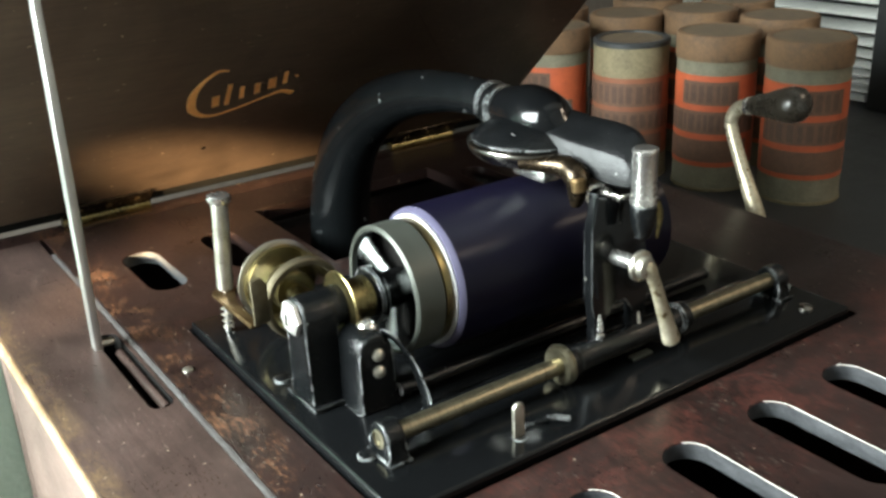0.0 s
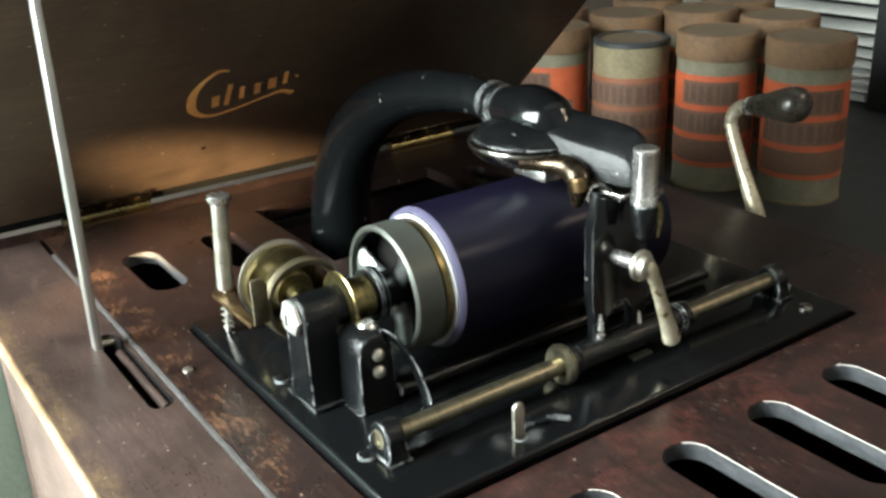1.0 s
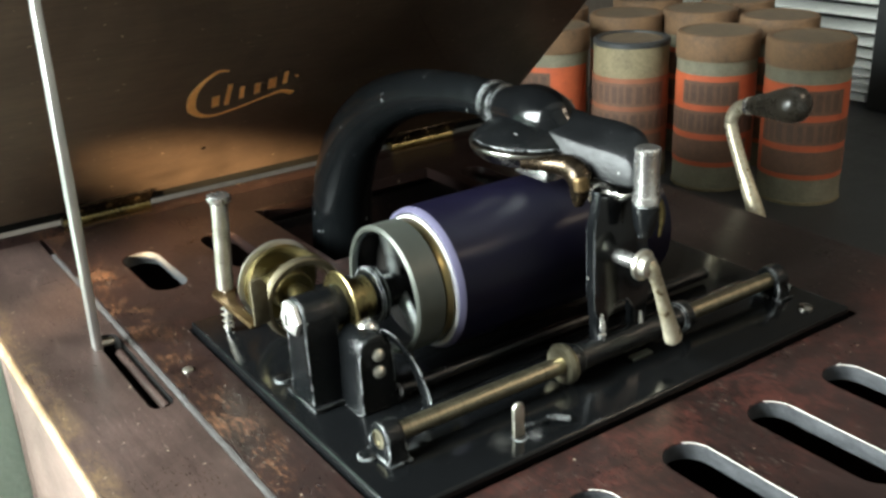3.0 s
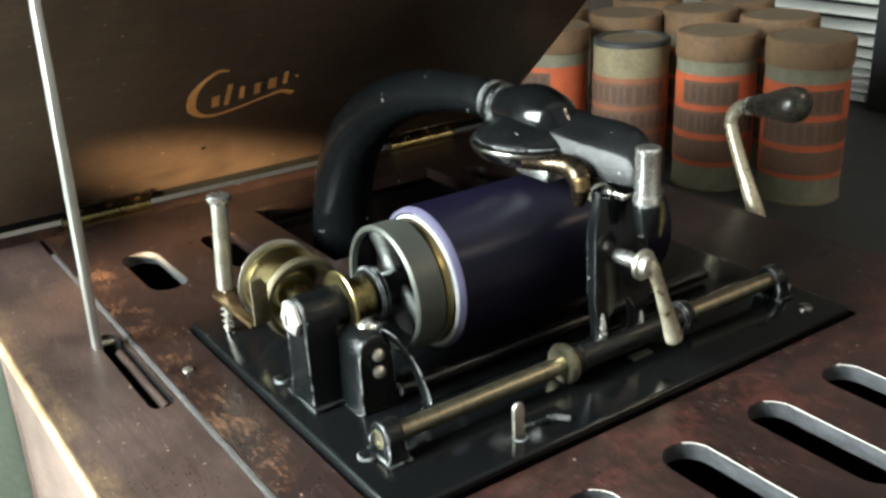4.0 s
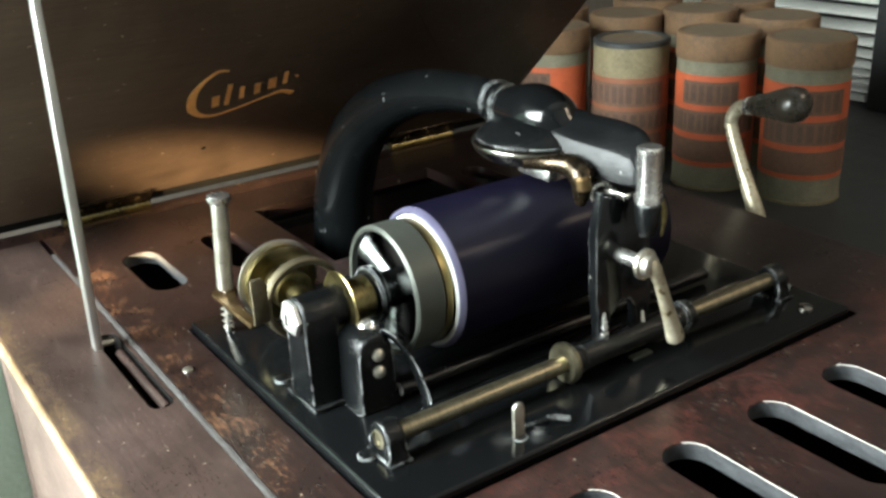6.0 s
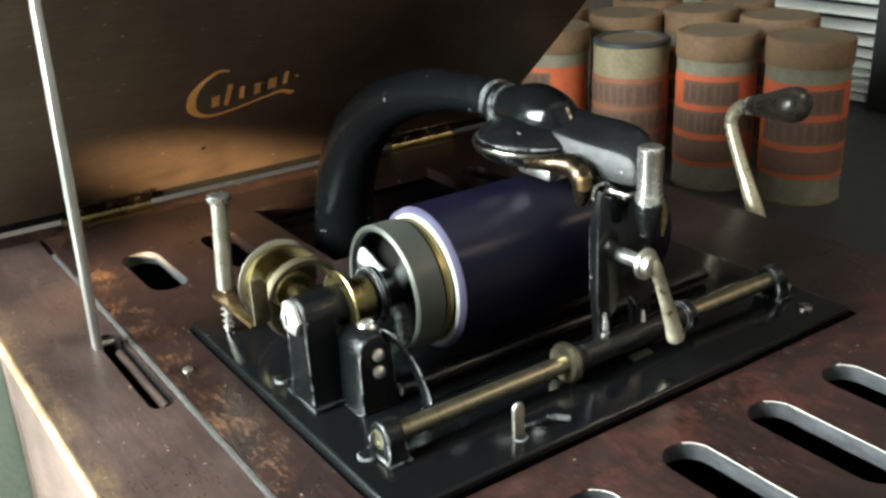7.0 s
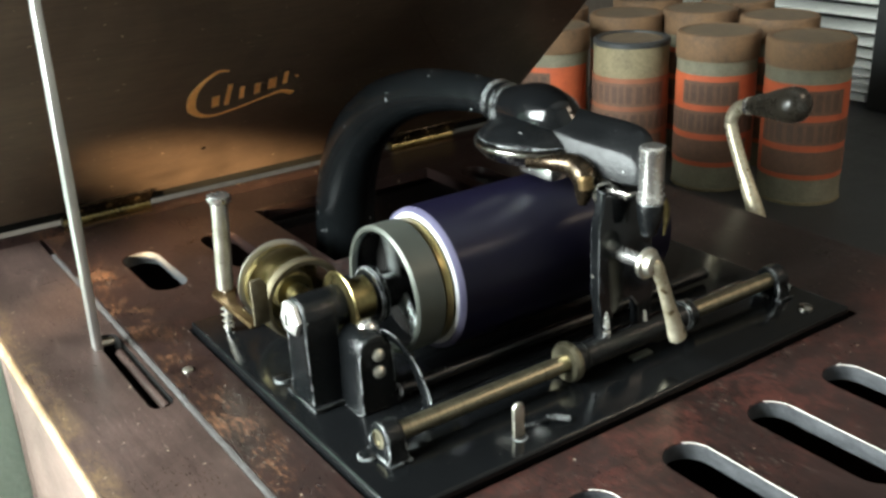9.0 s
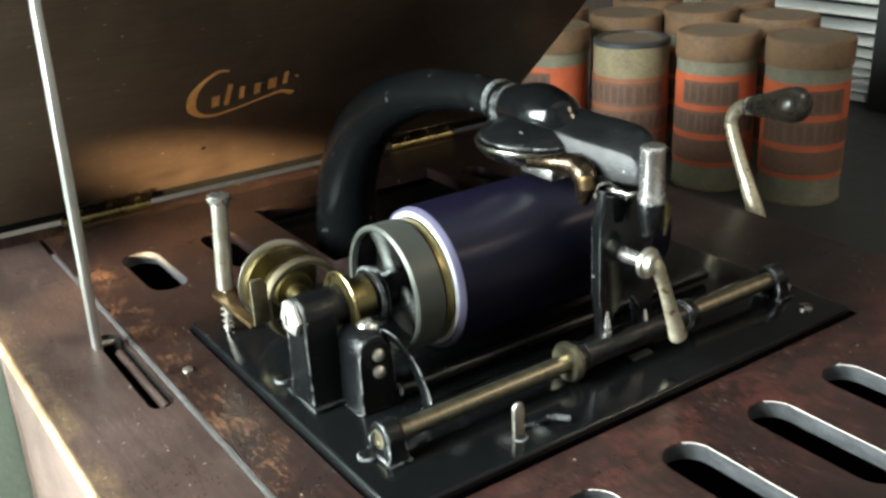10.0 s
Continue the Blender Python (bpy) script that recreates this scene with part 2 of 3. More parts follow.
# ---- mesh helpers ----
def finish(name, bm, mat, parent=None, smooth=38):
    me = bpy.data.meshes.new(name)
    bmesh.ops.recalc_face_normals(bm, faces=bm.faces)
    bm.to_mesh(me)
    bm.free()
    me.materials.append(M[mat])
    for p in me.polygons:
        p.use_smooth = True
    me.set_sharp_from_angle(angle=radians(smooth))
    ob = new(name, me)
    if parent:
        ob.parent = parent
    return ob


def part(name, bm, mat, parent, label="", smooth=38):
    ob = finish(name, bm, mat, parent, smooth)
    if label:
        ob["label"] = label
    return ob


def thing(name, label, category, group="", kind="", at=(0, 0, 0)):
    ob = new(name)
    ob.location = at
    ob.empty_display_size = 0.02
    return tagged(ob, label, category, group, kind)


def B():
    return bmesh.new()


def mm(*v):
    return Vector([a / 1000 for a in v])


def box(bm, x0, x1, y0, y1, z0, z1, bev=0.0, seg=2):
    """A box in millimetres, with rounded edges."""
    got = bmesh.ops.create_cube(bm, size=1)["verts"]
    for v in got:
        v.co = mm(x0 + (v.co.x + 0.5) * (x1 - x0), y0 + (v.co.y + 0.5) * (y1 - y0), z0 + (v.co.z + 0.5) * (z1 - z0))
    if bev:
        es = list({e for v in got for e in v.link_edges})
        bmesh.ops.bevel(bm, geom=es, offset=bev / 1000, segments=seg, affect="EDGES", profile=0.5)
    return bm


def turned(bm, prof, at, axis, seg=32):
    """A body of revolution: prof is (along, radius) in millimetres, from at along axis."""
    q = Vector(axis).normalized().to_track_quat("Z", "Y")
    rings = []
    for a, r in prof:
        ring = []
        for i in range(seg):
            t = 2 * math.pi * i / seg
            ring.append(bm.verts.new(mm(*at) + q @ mm(r * math.cos(t), r * math.sin(t), a)))
        rings.append(ring)
    for p, n in zip(rings, rings[1:]):
        for i in range(seg):
            j = (i + 1) % seg
            bm.faces.new((p[i], p[j], n[j], n[i]))
    bm.faces.new(rings[0][::-1])
    bm.faces.new(rings[-1])
    return bm


def hollow(bm, prof, at, axis, seg=48):
    """A closed ring-shaped body of revolution: prof goes once round the section."""
    q = Vector(axis).normalized().to_track_quat("Z", "Y")
    rings = []
    for a, r in prof:
        rings.append([bm.verts.new(mm(*at) + q @ mm(r * math.cos(2 * math.pi * i / seg), r * math.sin(2 * math.pi * i / seg), a)) for i in range(seg)])
    for p, n in zip(rings, rings[1:] + rings[:1]):
        for i in range(seg):
            j = (i + 1) % seg
            bm.faces.new((p[i], p[j], n[j], n[i]))
    return bm


def rod(bm, p, q, r, r2=None, seg=20, round_end=0.6):
    d = Vector(q) - Vector(p)
    n, r2 = d.length, r if r2 is None else r2
    e = min(round_end, r * 0.5, r2 * 0.5)
    return turned(bm, [(0, r - e), (e, r), (n - e, r2), (n, r2 - e)], p, d, seg)


def smooth_path(pts, steps=8):
    """Points along a smooth curve through pts; every point may carry more numbers than three."""
    P = [np.array(p, float) for p in pts]
    P = [2 * P[0] - P[1]] + P + [2 * P[-1] - P[-2]]
    out = []
    for a, b, c, d in zip(P, P[1:], P[2:], P[3:]):
        for k in range(steps):
            t = k / steps
            out.append(0.5 * (2 * b + (c - a) * t + (2 * a - 5 * b + 4 * c - d) * t * t + (3 * b - a - 3 * c + d) * t ** 3))
    out.append(P[-2])
    return out


def tube(bm, pts, seg=20, steps=8, flat=1.0, side=(0, 0, 1)):
    """A bent bar or pipe through pts (x, y, z, radius); flat squeezes its section along one way."""
    path = smooth_path(pts, steps)
    rings, ref = [], Vector(side)
    for i, p in enumerate(path):
        a, b = path[max(i - 1, 0)], path[min(i + 1, len(path) - 1)]
        d = Vector((b - a)[:3]).normalized()
        u = (ref - d * ref.dot(d)).normalized()
        v = d.cross(u)
        rings.append([bm.verts.new(mm(*p[:3]) + (u * math.cos(t) * flat + v * math.sin(t)) * (p[3] / 1000)) for t in [2 * math.pi * k / seg for k in range(seg)]])
    for p, n in zip(rings, rings[1:]):
        for i in range(seg):
            j = (i + 1) % seg
            bm.faces.new((p[i], p[j], n[j], n[i]))
    bm.faces.new(rings[0][::-1])
    bm.faces.new(rings[-1])
    return bm


def prism(bm, outline, fix, a0, a1, bev=0.0, seg=2):
    """An outline pushed through from a0 to a1; fix names the axis: 'x' takes (y, z), 'y' takes (x, z), 'z' takes (x, y)."""
    def at(p, a):
        return mm(*{"x": (a, p[0], p[1]), "y": (p[0], a, p[1]), "z": (p[0], p[1], a)}[fix])
    lo = [bm.verts.new(at(p, a0)) for p in outline]
    hi = [bm.verts.new(at(p, a1)) for p in outline]
    n = len(outline)
    fs = [bm.faces.new(lo[::-1]), bm.faces.new(hi)]
    for i in range(n):
        bm.faces.new((lo[i], lo[(i + 1) % n], hi[(i + 1) % n], hi[i]))
    if bev:
        es = list({e for f in fs for e in f.edges})
        bmesh.ops.bevel(bm, geom=es, offset=bev / 1000, segments=seg, affect="EDGES", profile=0.5)
    return bm


def arc(cx, cy, r, a0, a1, n=10):
    return [(cx + r * math.cos(radians(a0 + (a1 - a0) * i / n)), cy + r * math.sin(radians(a0 + (a1 - a0) * i / n))) for i in range(n + 1)]


def stadium(x0, x1, y0, y1):
    r = (x1 - x0) / 2
    return arc((x0 + x1) / 2, y1 - r, r, 0, 180) + arc((x0 + x1) / 2, y0 + r, r, 180, 360)


def pierced(bm, outer, holes, z0, z1, bev=0.0):
    """A board between z0 and z1 with holes right through it."""
    edges = []
    for loop in [outer] + holes:
        vs = [bm.verts.new(mm(x, y, z1)) for x, y in loop]
        edges += [bm.edges.new((vs[i], vs[(i + 1) % len(vs)])) for i in range(len(vs))]
    bmesh.ops.triangle_fill(bm, use_beauty=True, use_dissolve=False, edges=edges)
    top = list(bm.faces)
    ext = bmesh.ops.extrude_face_region(bm, geom=top, use_keep_orig=True)
    bmesh.ops.translate(bm, vec=mm(0, 0, z0 - z1), verts=[g for g in ext["geom"] if isinstance(g, bmesh.types.BMVert)])
    return bm


# ---- room ----
def build_room():
    f = finish("floor", box(B(), -1000, 2300, -1600, 1700, -780, -750), "floor")
    tagged(f, "brown wooden floorboards in the dim room", "floor", kind="structure")
    c = finish("ceiling", box(B(), -1000, 2300, -1600, 1700, 1750, 1780), "wall")
    tagged(c, "plain plaster ceiling above the table", "ceiling", kind="structure")
    for n, a in (("wall_north", (-1000, 2300, 1600, 1700)), ("wall_east", (2200, 2300, -1500, 1600))):
        w = finish(n, box(B(), *a, -750, 1750), "panel")
        tagged(w, "dark panelled wall of the dim room", "wall", kind="structure")
    bm = B()
    for a in ((-1000, -900, -1500, -95, -750, 1750), (-1000, -900, 575, 1600, -750, 1750), (-1000, -900, -95, 575, -750, 135), (-1000, -900, -95, 575, 875, 1750)):
        box(bm, *a)
    tagged(finish("wall_west", bm, "wall"), "plastered wall with a tall window opening", "wall", kind="structure")
    bm = B()
    for a in ((-1000, 1150, -1600, -1500, -750, 1750), (1950, 2300, -1600, -1500, -750, 1750), (1150, 1950, -1600, -1500, -750, 1360), (1150, 1950, -1600, -1500, 1600, 1750)):
        box(bm, *a)
    tagged(finish("wall_south", bm, "wall"), "plastered wall with a high transom opening", "wall", kind="structure")
    g = finish("wall_green", box(B(), -700, -70, 137.6, 275.5, -750, -6, 1), "green")
    tagged(g, "mottled green plastered ledge beside the cabinet", "wall", kind="structure")
    # unseen block, added to cut the window light on the record boxes
    g = finish("light_block", box(B(), -420, -79, 276, 520, -750, 900, 2), "green")
    tagged(g, "unseen green block added to shade the record boxes", "wall", kind="structure")


def build_furniture():
    t = thing("table", "dark wooden table under the phonograph cabinet", "table")
    part("tabletop", box(B(), -70, 1150, -330, 560, -335, -305, 3), "dark", t)
    for x in (-50, 1100):
        for y in (-300, 520):
            part("leg", box(B(), x, x + 40, y, y + 40, -750, -336, 2), "dark", t)
    s = thing("low_stand", "black stained low wooden stand carrying record boxes", "stand")
    part("top_board", box(B(), 345, 960, -120, 545, -92, -78, 2), "dark", s)
    part("front_board", box(B(), 350, 362, -115, 540, -304, -93, 1), "dark", s)
    part("side_board", box(B(), 363, 955, -115, -103, -304, -93, 1), "dark", s)
    part("side_board", box(B(), 363, 955, 528, 540, -304, -93, 1), "dark", s)


# ---- cabinet ----
TOP = (-72, 294, -172, 262)
SLOT_X = [2.3 + 42.7 * k for k in range(6)]


def build_cabinet():
    cab = thing("phonograph_cabinet", "worn dark mahogany phonograph cabinet with its lid propped open", "cabinet")
    x0, x1, y0, y1 = TOP
    # outer frame of the top and the inner board meet along a shallow groove
    outer = [(x0 + 3, y0 + 3), (-26.1, y0 + 3), (-26.1, y1 - 3), (x0 + 3, y1 - 3)]
    strut_slot = stadium(-37, -27.4, 36, 112)
    bm = pierced(B(), outer, [strut_slot], -18, 0)
    part("side_rail", bm, "wood_frame", cab, "rubbed mahogany rail, lightened for the window light, with a long slot for the lid stay", 30)
    holes = [stadium(x - 1.6, x + 17.4, -156, -97.8) for x in SLOT_X]
    holes += [stadium(x - 1.6, x + 17.4, 139, 196) for x in SLOT_X[:2] + SLOT_X[5:]]
    holes.append([(86, 118), (206, 118), (206, 214), (86, 214)])
    holes.append([(-1.2, -78.2), (230, -78.2), (230, 93), (-1.2, 93)])
    bm = pierced(B(), [(-22.9, y0 + 3), (x1 - 3, y0 + 3), (x1 - 3, y1 - 3), (-22.9, y1 - 3)], holes, -6.5, 0)
    part("top_board", bm, "wood", cab, "dark reddish top board with rounded slots", 30)
    part("groove_strip", box(B(), -26.05, -22.95, y0 + 4, 224, -6, -0.15, 0.5), "groove", cab)
    # grey lining for the bluish reflection on slot walls; two back slots stay unlined
    for y_lo, y_hi, xs in ((-156, -97.8, SLOT_X), (139, 196, SLOT_X[:1])):
        for x in xs:
            a, b = stadium(x - 1.55, x + 17.35, y_lo + 0.05, y_hi - 0.05), stadium(x - 1.35, x + 17.15, y_lo + 0.25, y_hi - 0.25)
            part("slot_wall", ring_wall(a, b, -6.4, -0.5), "cut", cab)
            if y_lo > 0:
                continue
            rim = arc(x + 7.9, y_hi - 9.5, 9.55, 62, 0, 8) + arc(x + 7.9, y_lo + 9.5, 9.55, 0, -25, 4)
            part("worn_edge", tube(B(), [(*p, -0.1, 0.22) for p in rim], 6, 2), "pale_edge", cab)
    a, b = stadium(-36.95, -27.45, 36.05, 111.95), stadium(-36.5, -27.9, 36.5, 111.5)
    # near-black ring, shade of the stay slot put into its colour
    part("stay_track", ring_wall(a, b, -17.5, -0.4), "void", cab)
    part("stay_rail", tube(B(), [(-30.2, 40, -3.4, 2.0), (-30.2, 70, -3.4, 2.0), (-30.2, 97, -3.4, 2.0)], 10, 2), "wood_frame", cab, "rubbed wooden guide rail in the stay slot")
    # rounded, rubbed edge moulding
    bm = tube(B(), [(x0 + 1.9, y0, -2.0, 2.1), (x0 + 1.9, 50, -2.0, 2.1), (x0 + 1.9, y1, -2.0, 2.1)], 12, 2)
    part("edge_moulding", bm, "wood_edge", cab, "edge rubbed bare to pale wood")
    part("edge_moulding", box(B(), x1 - 2.9, x1, y0, y1 - 3, -18, 0, 1.2), "wood", cab)
    part("edge_moulding", box(B(), x0 + 5, x1 - 3, y0, y0 + 2.8, -18, 0, 1.4), "wood", cab)
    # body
    part("side_panel", box(B(), x0 + 0.5, x0 + 14, y0 + 2, 121.5, -304, -4.2, 0.8), "wood_side", cab, "side panel of rubbed brown mahogany, lightened for the window light")
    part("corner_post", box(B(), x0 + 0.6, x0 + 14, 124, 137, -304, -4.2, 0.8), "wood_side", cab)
    part("side_panel", box(B(), x1 - 14, x1 - 1, y0 + 2, y1 - 12, -304, -19, 0.8), "wood", cab)
    part("front_panel", box(B(), x0 + 15, x1 - 15, y0 + 4, y0 + 16, -304, -19, 0.8), "wood", cab)
    part("back_panel", box(B(), x0 + 15, x1 - 15, y1 - 26, y1 - 13, -304, -19, 0.8), "wood", cab)
    # near-black board in place of the shaded inside under the slots
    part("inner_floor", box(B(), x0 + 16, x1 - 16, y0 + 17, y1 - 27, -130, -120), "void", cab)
    # back rail with its pale strip, hinges
    part("back_rail", box(B(), x0, x1, y1 - 2.9, y1 - 1.4, -40, 0.8, 0.4), "steel", cab, "thin pale strip under the lid")
    part("back_fillet", prism(B(), [(y1 - 13, 0.05), (y1 - 3, 0.05), (y1 - 3, 2.6), (y1 - 4, 2.8)], "x", x0 + 3, x1 - 3, 0.3), "wood", cab, "sloping fillet before the hinge line")
    for hx in (-10, 205):
        h = part("hinge", box(B(), hx, hx + 50, y1 - 10, y1 - 1.5, 0.2, 1.6, 0.4), "darkbrass", cab, "oxidised brass butt hinge")
        kn = B()
        for k in range(5):
            rod(kn, (hx + 10 * k + 0.05, y1 - 5.5, 4.2), (hx + 10 * k + 9.95, y1 - 5.5, 4.2), 3.2, seg=18, round_end=0.2)
        part("knuckle", kn, "brass", h, "rubbed brass knuckle")
        part("leaf", lid_bar(B(), hx, hx + 50, 5, 24.5, 0.1, 1.3, 0.4), "bronze", h, "dark leaf screwed to the lid")
        for k in (9, 25, 41):
            part("screw", lid_bar(B(), hx + k - 1.6, hx + k + 1.6, 16, 19.2, 1.2, 1.9, 0.6), "darkbrass", h)
    # small pin head on the board
    part("pin_head", turned(B(), [(0, 2.2), (0.7, 2.1), (1.1, 1.3)], (-14.5, 58, 0), (0, 0, 1), 14), "nickel", cab)
    return cab


def ring_wall(a, b, z0, z1):
    bm = B()
    n = len(a)
    quads = [[bm.verts.new(mm(*p, z)) for p in loop] for loop, z in ((a, z0), (a, z1), (b, z1), (b, z0))]
    for p, q in zip(quads, quads[1:] + quads[:1]):
        for i in range(n):
            j = (i + 1) % n
            bm.faces.new((p[i], p[j], q[j], q[i]))
    return bm


LID_AT, LID_TILT = (0, 262, 0), 43.7


def on_lid(x, l, out=0.0):
    """Millimetres: x along the hinge, l up the lid, out from its inner face."""
    t = radians(LID_TILT)
    return (x, LID_AT[1] - l * math.cos(t) - out * math.sin(t), LID_AT[2] + l * math.sin(t) - out * math.cos(t))


def lid_bar(bm, x0, x1, l0, l1, o0, o1, bev=0.0):
    k = box(B(), x0, x1, l0, l1, o0, o1, bev)
    for v in k.verts:
        v.co = mm(*on_lid(*(v.co * 1000)))
    me = bpy.data.meshes.new("bar")
    k.to_mesh(me)
    bm.from_mesh(me)
    k.free()
    bpy.data.meshes.remove(me)
    return bm


def stroke(bm, pts, out=0.25):
    """A flat painted stroke on the lid: (x, l, half width)."""
    path = smooth_path(pts, 8)
    prev = None
    for i, p in enumerate(path):
        a, b = path[max(i - 1, 0)], path[min(i + 1, len(path) - 1)]
        d = np.array((b - a)[:2])
        n = np.array((-d[1], d[0])) / max(np.linalg.norm(d), 1e-9) * p[2]
        cur = [bm.verts.new(mm(*on_lid(p[0] + s * n[0], p[1] + s * n[1], o))) for s, o in ((1, out), (-1, out), (-1, 0.02), (1, 0.02))]
        if prev:
            for k in range(4):
                bm.faces.new((prev[k], prev[(k + 1) % 4], cur[(k + 1) % 4], cur[k]))
        prev = cur
    return bm


def build_lid(cab):
    lid = part("lid", lid_bar(B(), -72, 290.5, 18, 405, -15, 0, 1.2), "wood_lid", cab, "brown varnished lid leaning forward, gilt mark inside")
    # black strip added for the shadow in the gap between lid and strip
    part("foot_gap_shade", lid_bar(B(), -71.5, 290, 3.2, 17.9, -15, -3.0, 0.4), "void", lid, "black strip for the shade in the gap at the lid's foot")
    # gilt trade mark: a swash and plain bars
    part("gilt_swash", stroke(B(), [(62, 134, 0.3), (56, 134.5, 1.0), (50.5, 128, 1.3), (47.6, 121, 1.8), (46.6, 114, 2.4), (48.5, 103, 2.3), (55, 95.5, 1.4), (63, 93.5, 0.8), (76, 97, 0.6), (90, 103, 0.7), (98, 105.5, 1.2), (105.5, 102, 1.6)]), "gold", lid, "gilt swash")
    for x, l0, l1, w in ((60.5, 102, 112, 2.0), (66.5, 102, 121, 1.3), (74, 106, 117, 1.2), (82.3, 108, 117.5, 1.6), (90.2, 110.5, 120, 2.2), (97, 113, 124, 1.2), (103.6, 117.2, 119.2, 0.7)):
        part("gilt_bar", stroke(B(), [(x + 0.8, l0, w), (x, (l0 + l1) / 2, w), (x - 0.8, l1, w)]), "gold", lid)
    part("knot_mark", stroke(B(), [(62.3, 60.5, 0.9), (63.2, 59.5, 1.3), (64, 58.4, 0.7)]), "void", lid)
    part("scratch", stroke(B(), [(161, 161, 0.18), (180, 136, 0.22), (203, 107, 0.18)], 0.1), "wood_frame", lid)
    # flat stay from the slot to the lid
    st = part("lid_stay", prism(B(), [(89.5, 148), (95.5, 148), (100, 60), (104, -0.6), (101.2, -3), (98.4, -1.5), (94, 60)], "x", -39.6, -36.2, 0.6), "steel", cab, "flat bright metal lid stay")
    rod(bm := B(), (-38.5, 100.9, 1.5), (-30.5, 100.9, 1.5), 1.6, seg=12)
    part("pivot", bm, "nickel", st)
    bm = lid_bar(B(), -45, -28, 224, 248, 0, 2.2, 0.5)
    part("stay_bracket", bm, "nickel", lid)


def build_crank(cab):
    c = part("winding_crank", tube(B(), [(318, 39, -34, 5.6), (318, 45, -11.6, 5.0), (318, 56.5, 12, 4.0), (318, 66.5, 34, 3.8), (318, 66.3, 42, 3.8), (318, 61.5, 47.5, 3.8), (318, 54, 50, 3.8)], 14, 6), "crank", cab, "worn nickel winding crank at the cabinet's side")
    part("crank_shaft", rod(B(), (292, 38, -37), (323, 38, -37), 5), "nickel", c)
    part("ferrule", turned(B(), [(0, 4.0), (0.6, 5.2), (2.5, 5.2), (3, 4.4)], (318, 57, 48.8), (0, -1, 0.24), 18), "bright", c)
    part("grip", turned(B(), [(0, 4.8), (4, 6.0), (12, 7.0), (20, 8.8), (27, 9.8), (32, 9.0), (35, 6.2), (36, 2.5)], (318, 54, 49.8), (0, -1, 0.2), 28), "horn", c, "dark turned crank handle")


# ---- mechanism ----
AX = 38.3  # height of the mandrel's axis
TOPZ = 4   # face of the bedplate


def build_mechanism():
    me = thing("phonograph_mechanism", "black enamelled phonograph mechanism with brass and nickel parts", "phonograph")
    part("bedplate", box(B(), 0, 226, -76.5, 91.5, -3, TOPZ, 1.4, 4), "black", me, "glossy black enamelled bedplate")
    for x, y in ((210.5, -66), (9, 20), (8.6, -44.3), (215, 80)):
        s = part("plate_screw", turned(B(), [(0, 3.4), (0.9, 3.3), (1.6, 2.4), (1.8, 0.8)], (x, y, TOPZ - 0.1), (0, 0, 1), 16), "rimnickel" if x > 100 else "casting", me)
    # near bearing pedestal with the hexagon shaft end
    prof = [(-9.5, TOPZ - 0.2), (9.5, TOPZ - 0.2), (8.2, 12), (7.4, 30)] + arc(0, AX - 0.3, 8, 5, 175, 10) + [(-7.4, 30), (-8.2, 12)]
    ped = part("bearing_pedestal", prism(B(), prof, "x", 8, 21, 1.1, 3), "casting", me, "black japanned bearing pedestal")
    rod(bm := B(), (8.4, 0, AX + 0.2), (27, 0, AX + 0.2), 7.6, seg=28)
    part("bearing_sleeve", bm, "casting", ped)
    part("foot", box(B(), 6.6, 22.5, -11, 11, TOPZ - 0.2, TOPZ + 2.2, 1.0, 3), "casting", ped)
    bm = turned(B(), [(0, 6.3), (0.3, 6.6), (2.0, 6.6), (3.0, 5.0), (3.2, 2)], (7.9, 0, AX + 0.6), (-1, 0, 0), 6)
    part("hex_nut", bm, "matte_nickel", ped, "bright hexagon nut", 20)
    part("slot_mark", box(B(), 4.55, 4.8, -0.6, 0.6, AX - 1.6, AX + 2.6), "void", ped)
    # second pedestal with its rounded top
    prof = [(19.2, TOPZ - 0.2), (35.5, TOPZ - 0.2), (34, 24)] + arc(27, 27.5, 6.8, -5, 185, 12) + [(20.3, 24)]
    p2 = part("pedestal", prism(B(), prof, "y", -22.5, -6, 1.3, 3), "casting", me, "rounded black cast pedestal with two screws")
    for z in (26.5, 19.8):
        part("screw", turned(B(), [(0, 2.4), (1, 2.4), (1.8, 1.7), (2.2, 0.6)], (27.8, -22.4, z), (0, -1, 0), 16), "nickel", p2)
    part("oil_cap", turned(B(), [(0, 3.8), (2, 4.4), (3.4, 3.9), (5.0, 2.6), (5.8, 1.0)], (29.5, -13, 30.6), (0, 0, 1), 18), "bright", p2)
    # leaf spring from the pedestal to the plate
    part("leaf_spring", tube(B(), [(31, -20, 34, 1.6), (35, -24, 30, 2.2), (39.5, -27, 20, 2.8), (41, -31, 10, 3.2), (41, -33, 3.6, 3.3)], 10, 6, 0.22, (1, 0, 0)), "casting", me, "bent grey spring strip")
    # guide rod with its two eyes
    part("guide_rod", rod(B(), (14, -48, 11.4), (214, -48, 11.4), 3.4, seg=24), "rod", me, "oily steel guide rod")
    for x in (11.5, 207.5):
        eye = arc(-48, 11.4, 6.2, -20, 200, 14)
        e = part("rod_eye", prism(B(), [(-55.5, TOPZ - 0.2), (-41, TOPZ - 0.2)] + eye, "x", x, x + 7, 1.0, 3), "casting", me, "black cast eye holding the guide rod")
        part("foot", box(B(), x - 0.8, x + 8, -56.4, -40.5, TOPZ - 0.2, TOPZ + 1.2, 0.6), "casting", e)
        part("rod_end", turned(B(), [(0, 3.6), (0.5, 3.5), (0.7, 2.6), (0.2, 2.4)], (x + 0.1, -48, 11.4), (-1, 0, 0), 18), "rod", e)
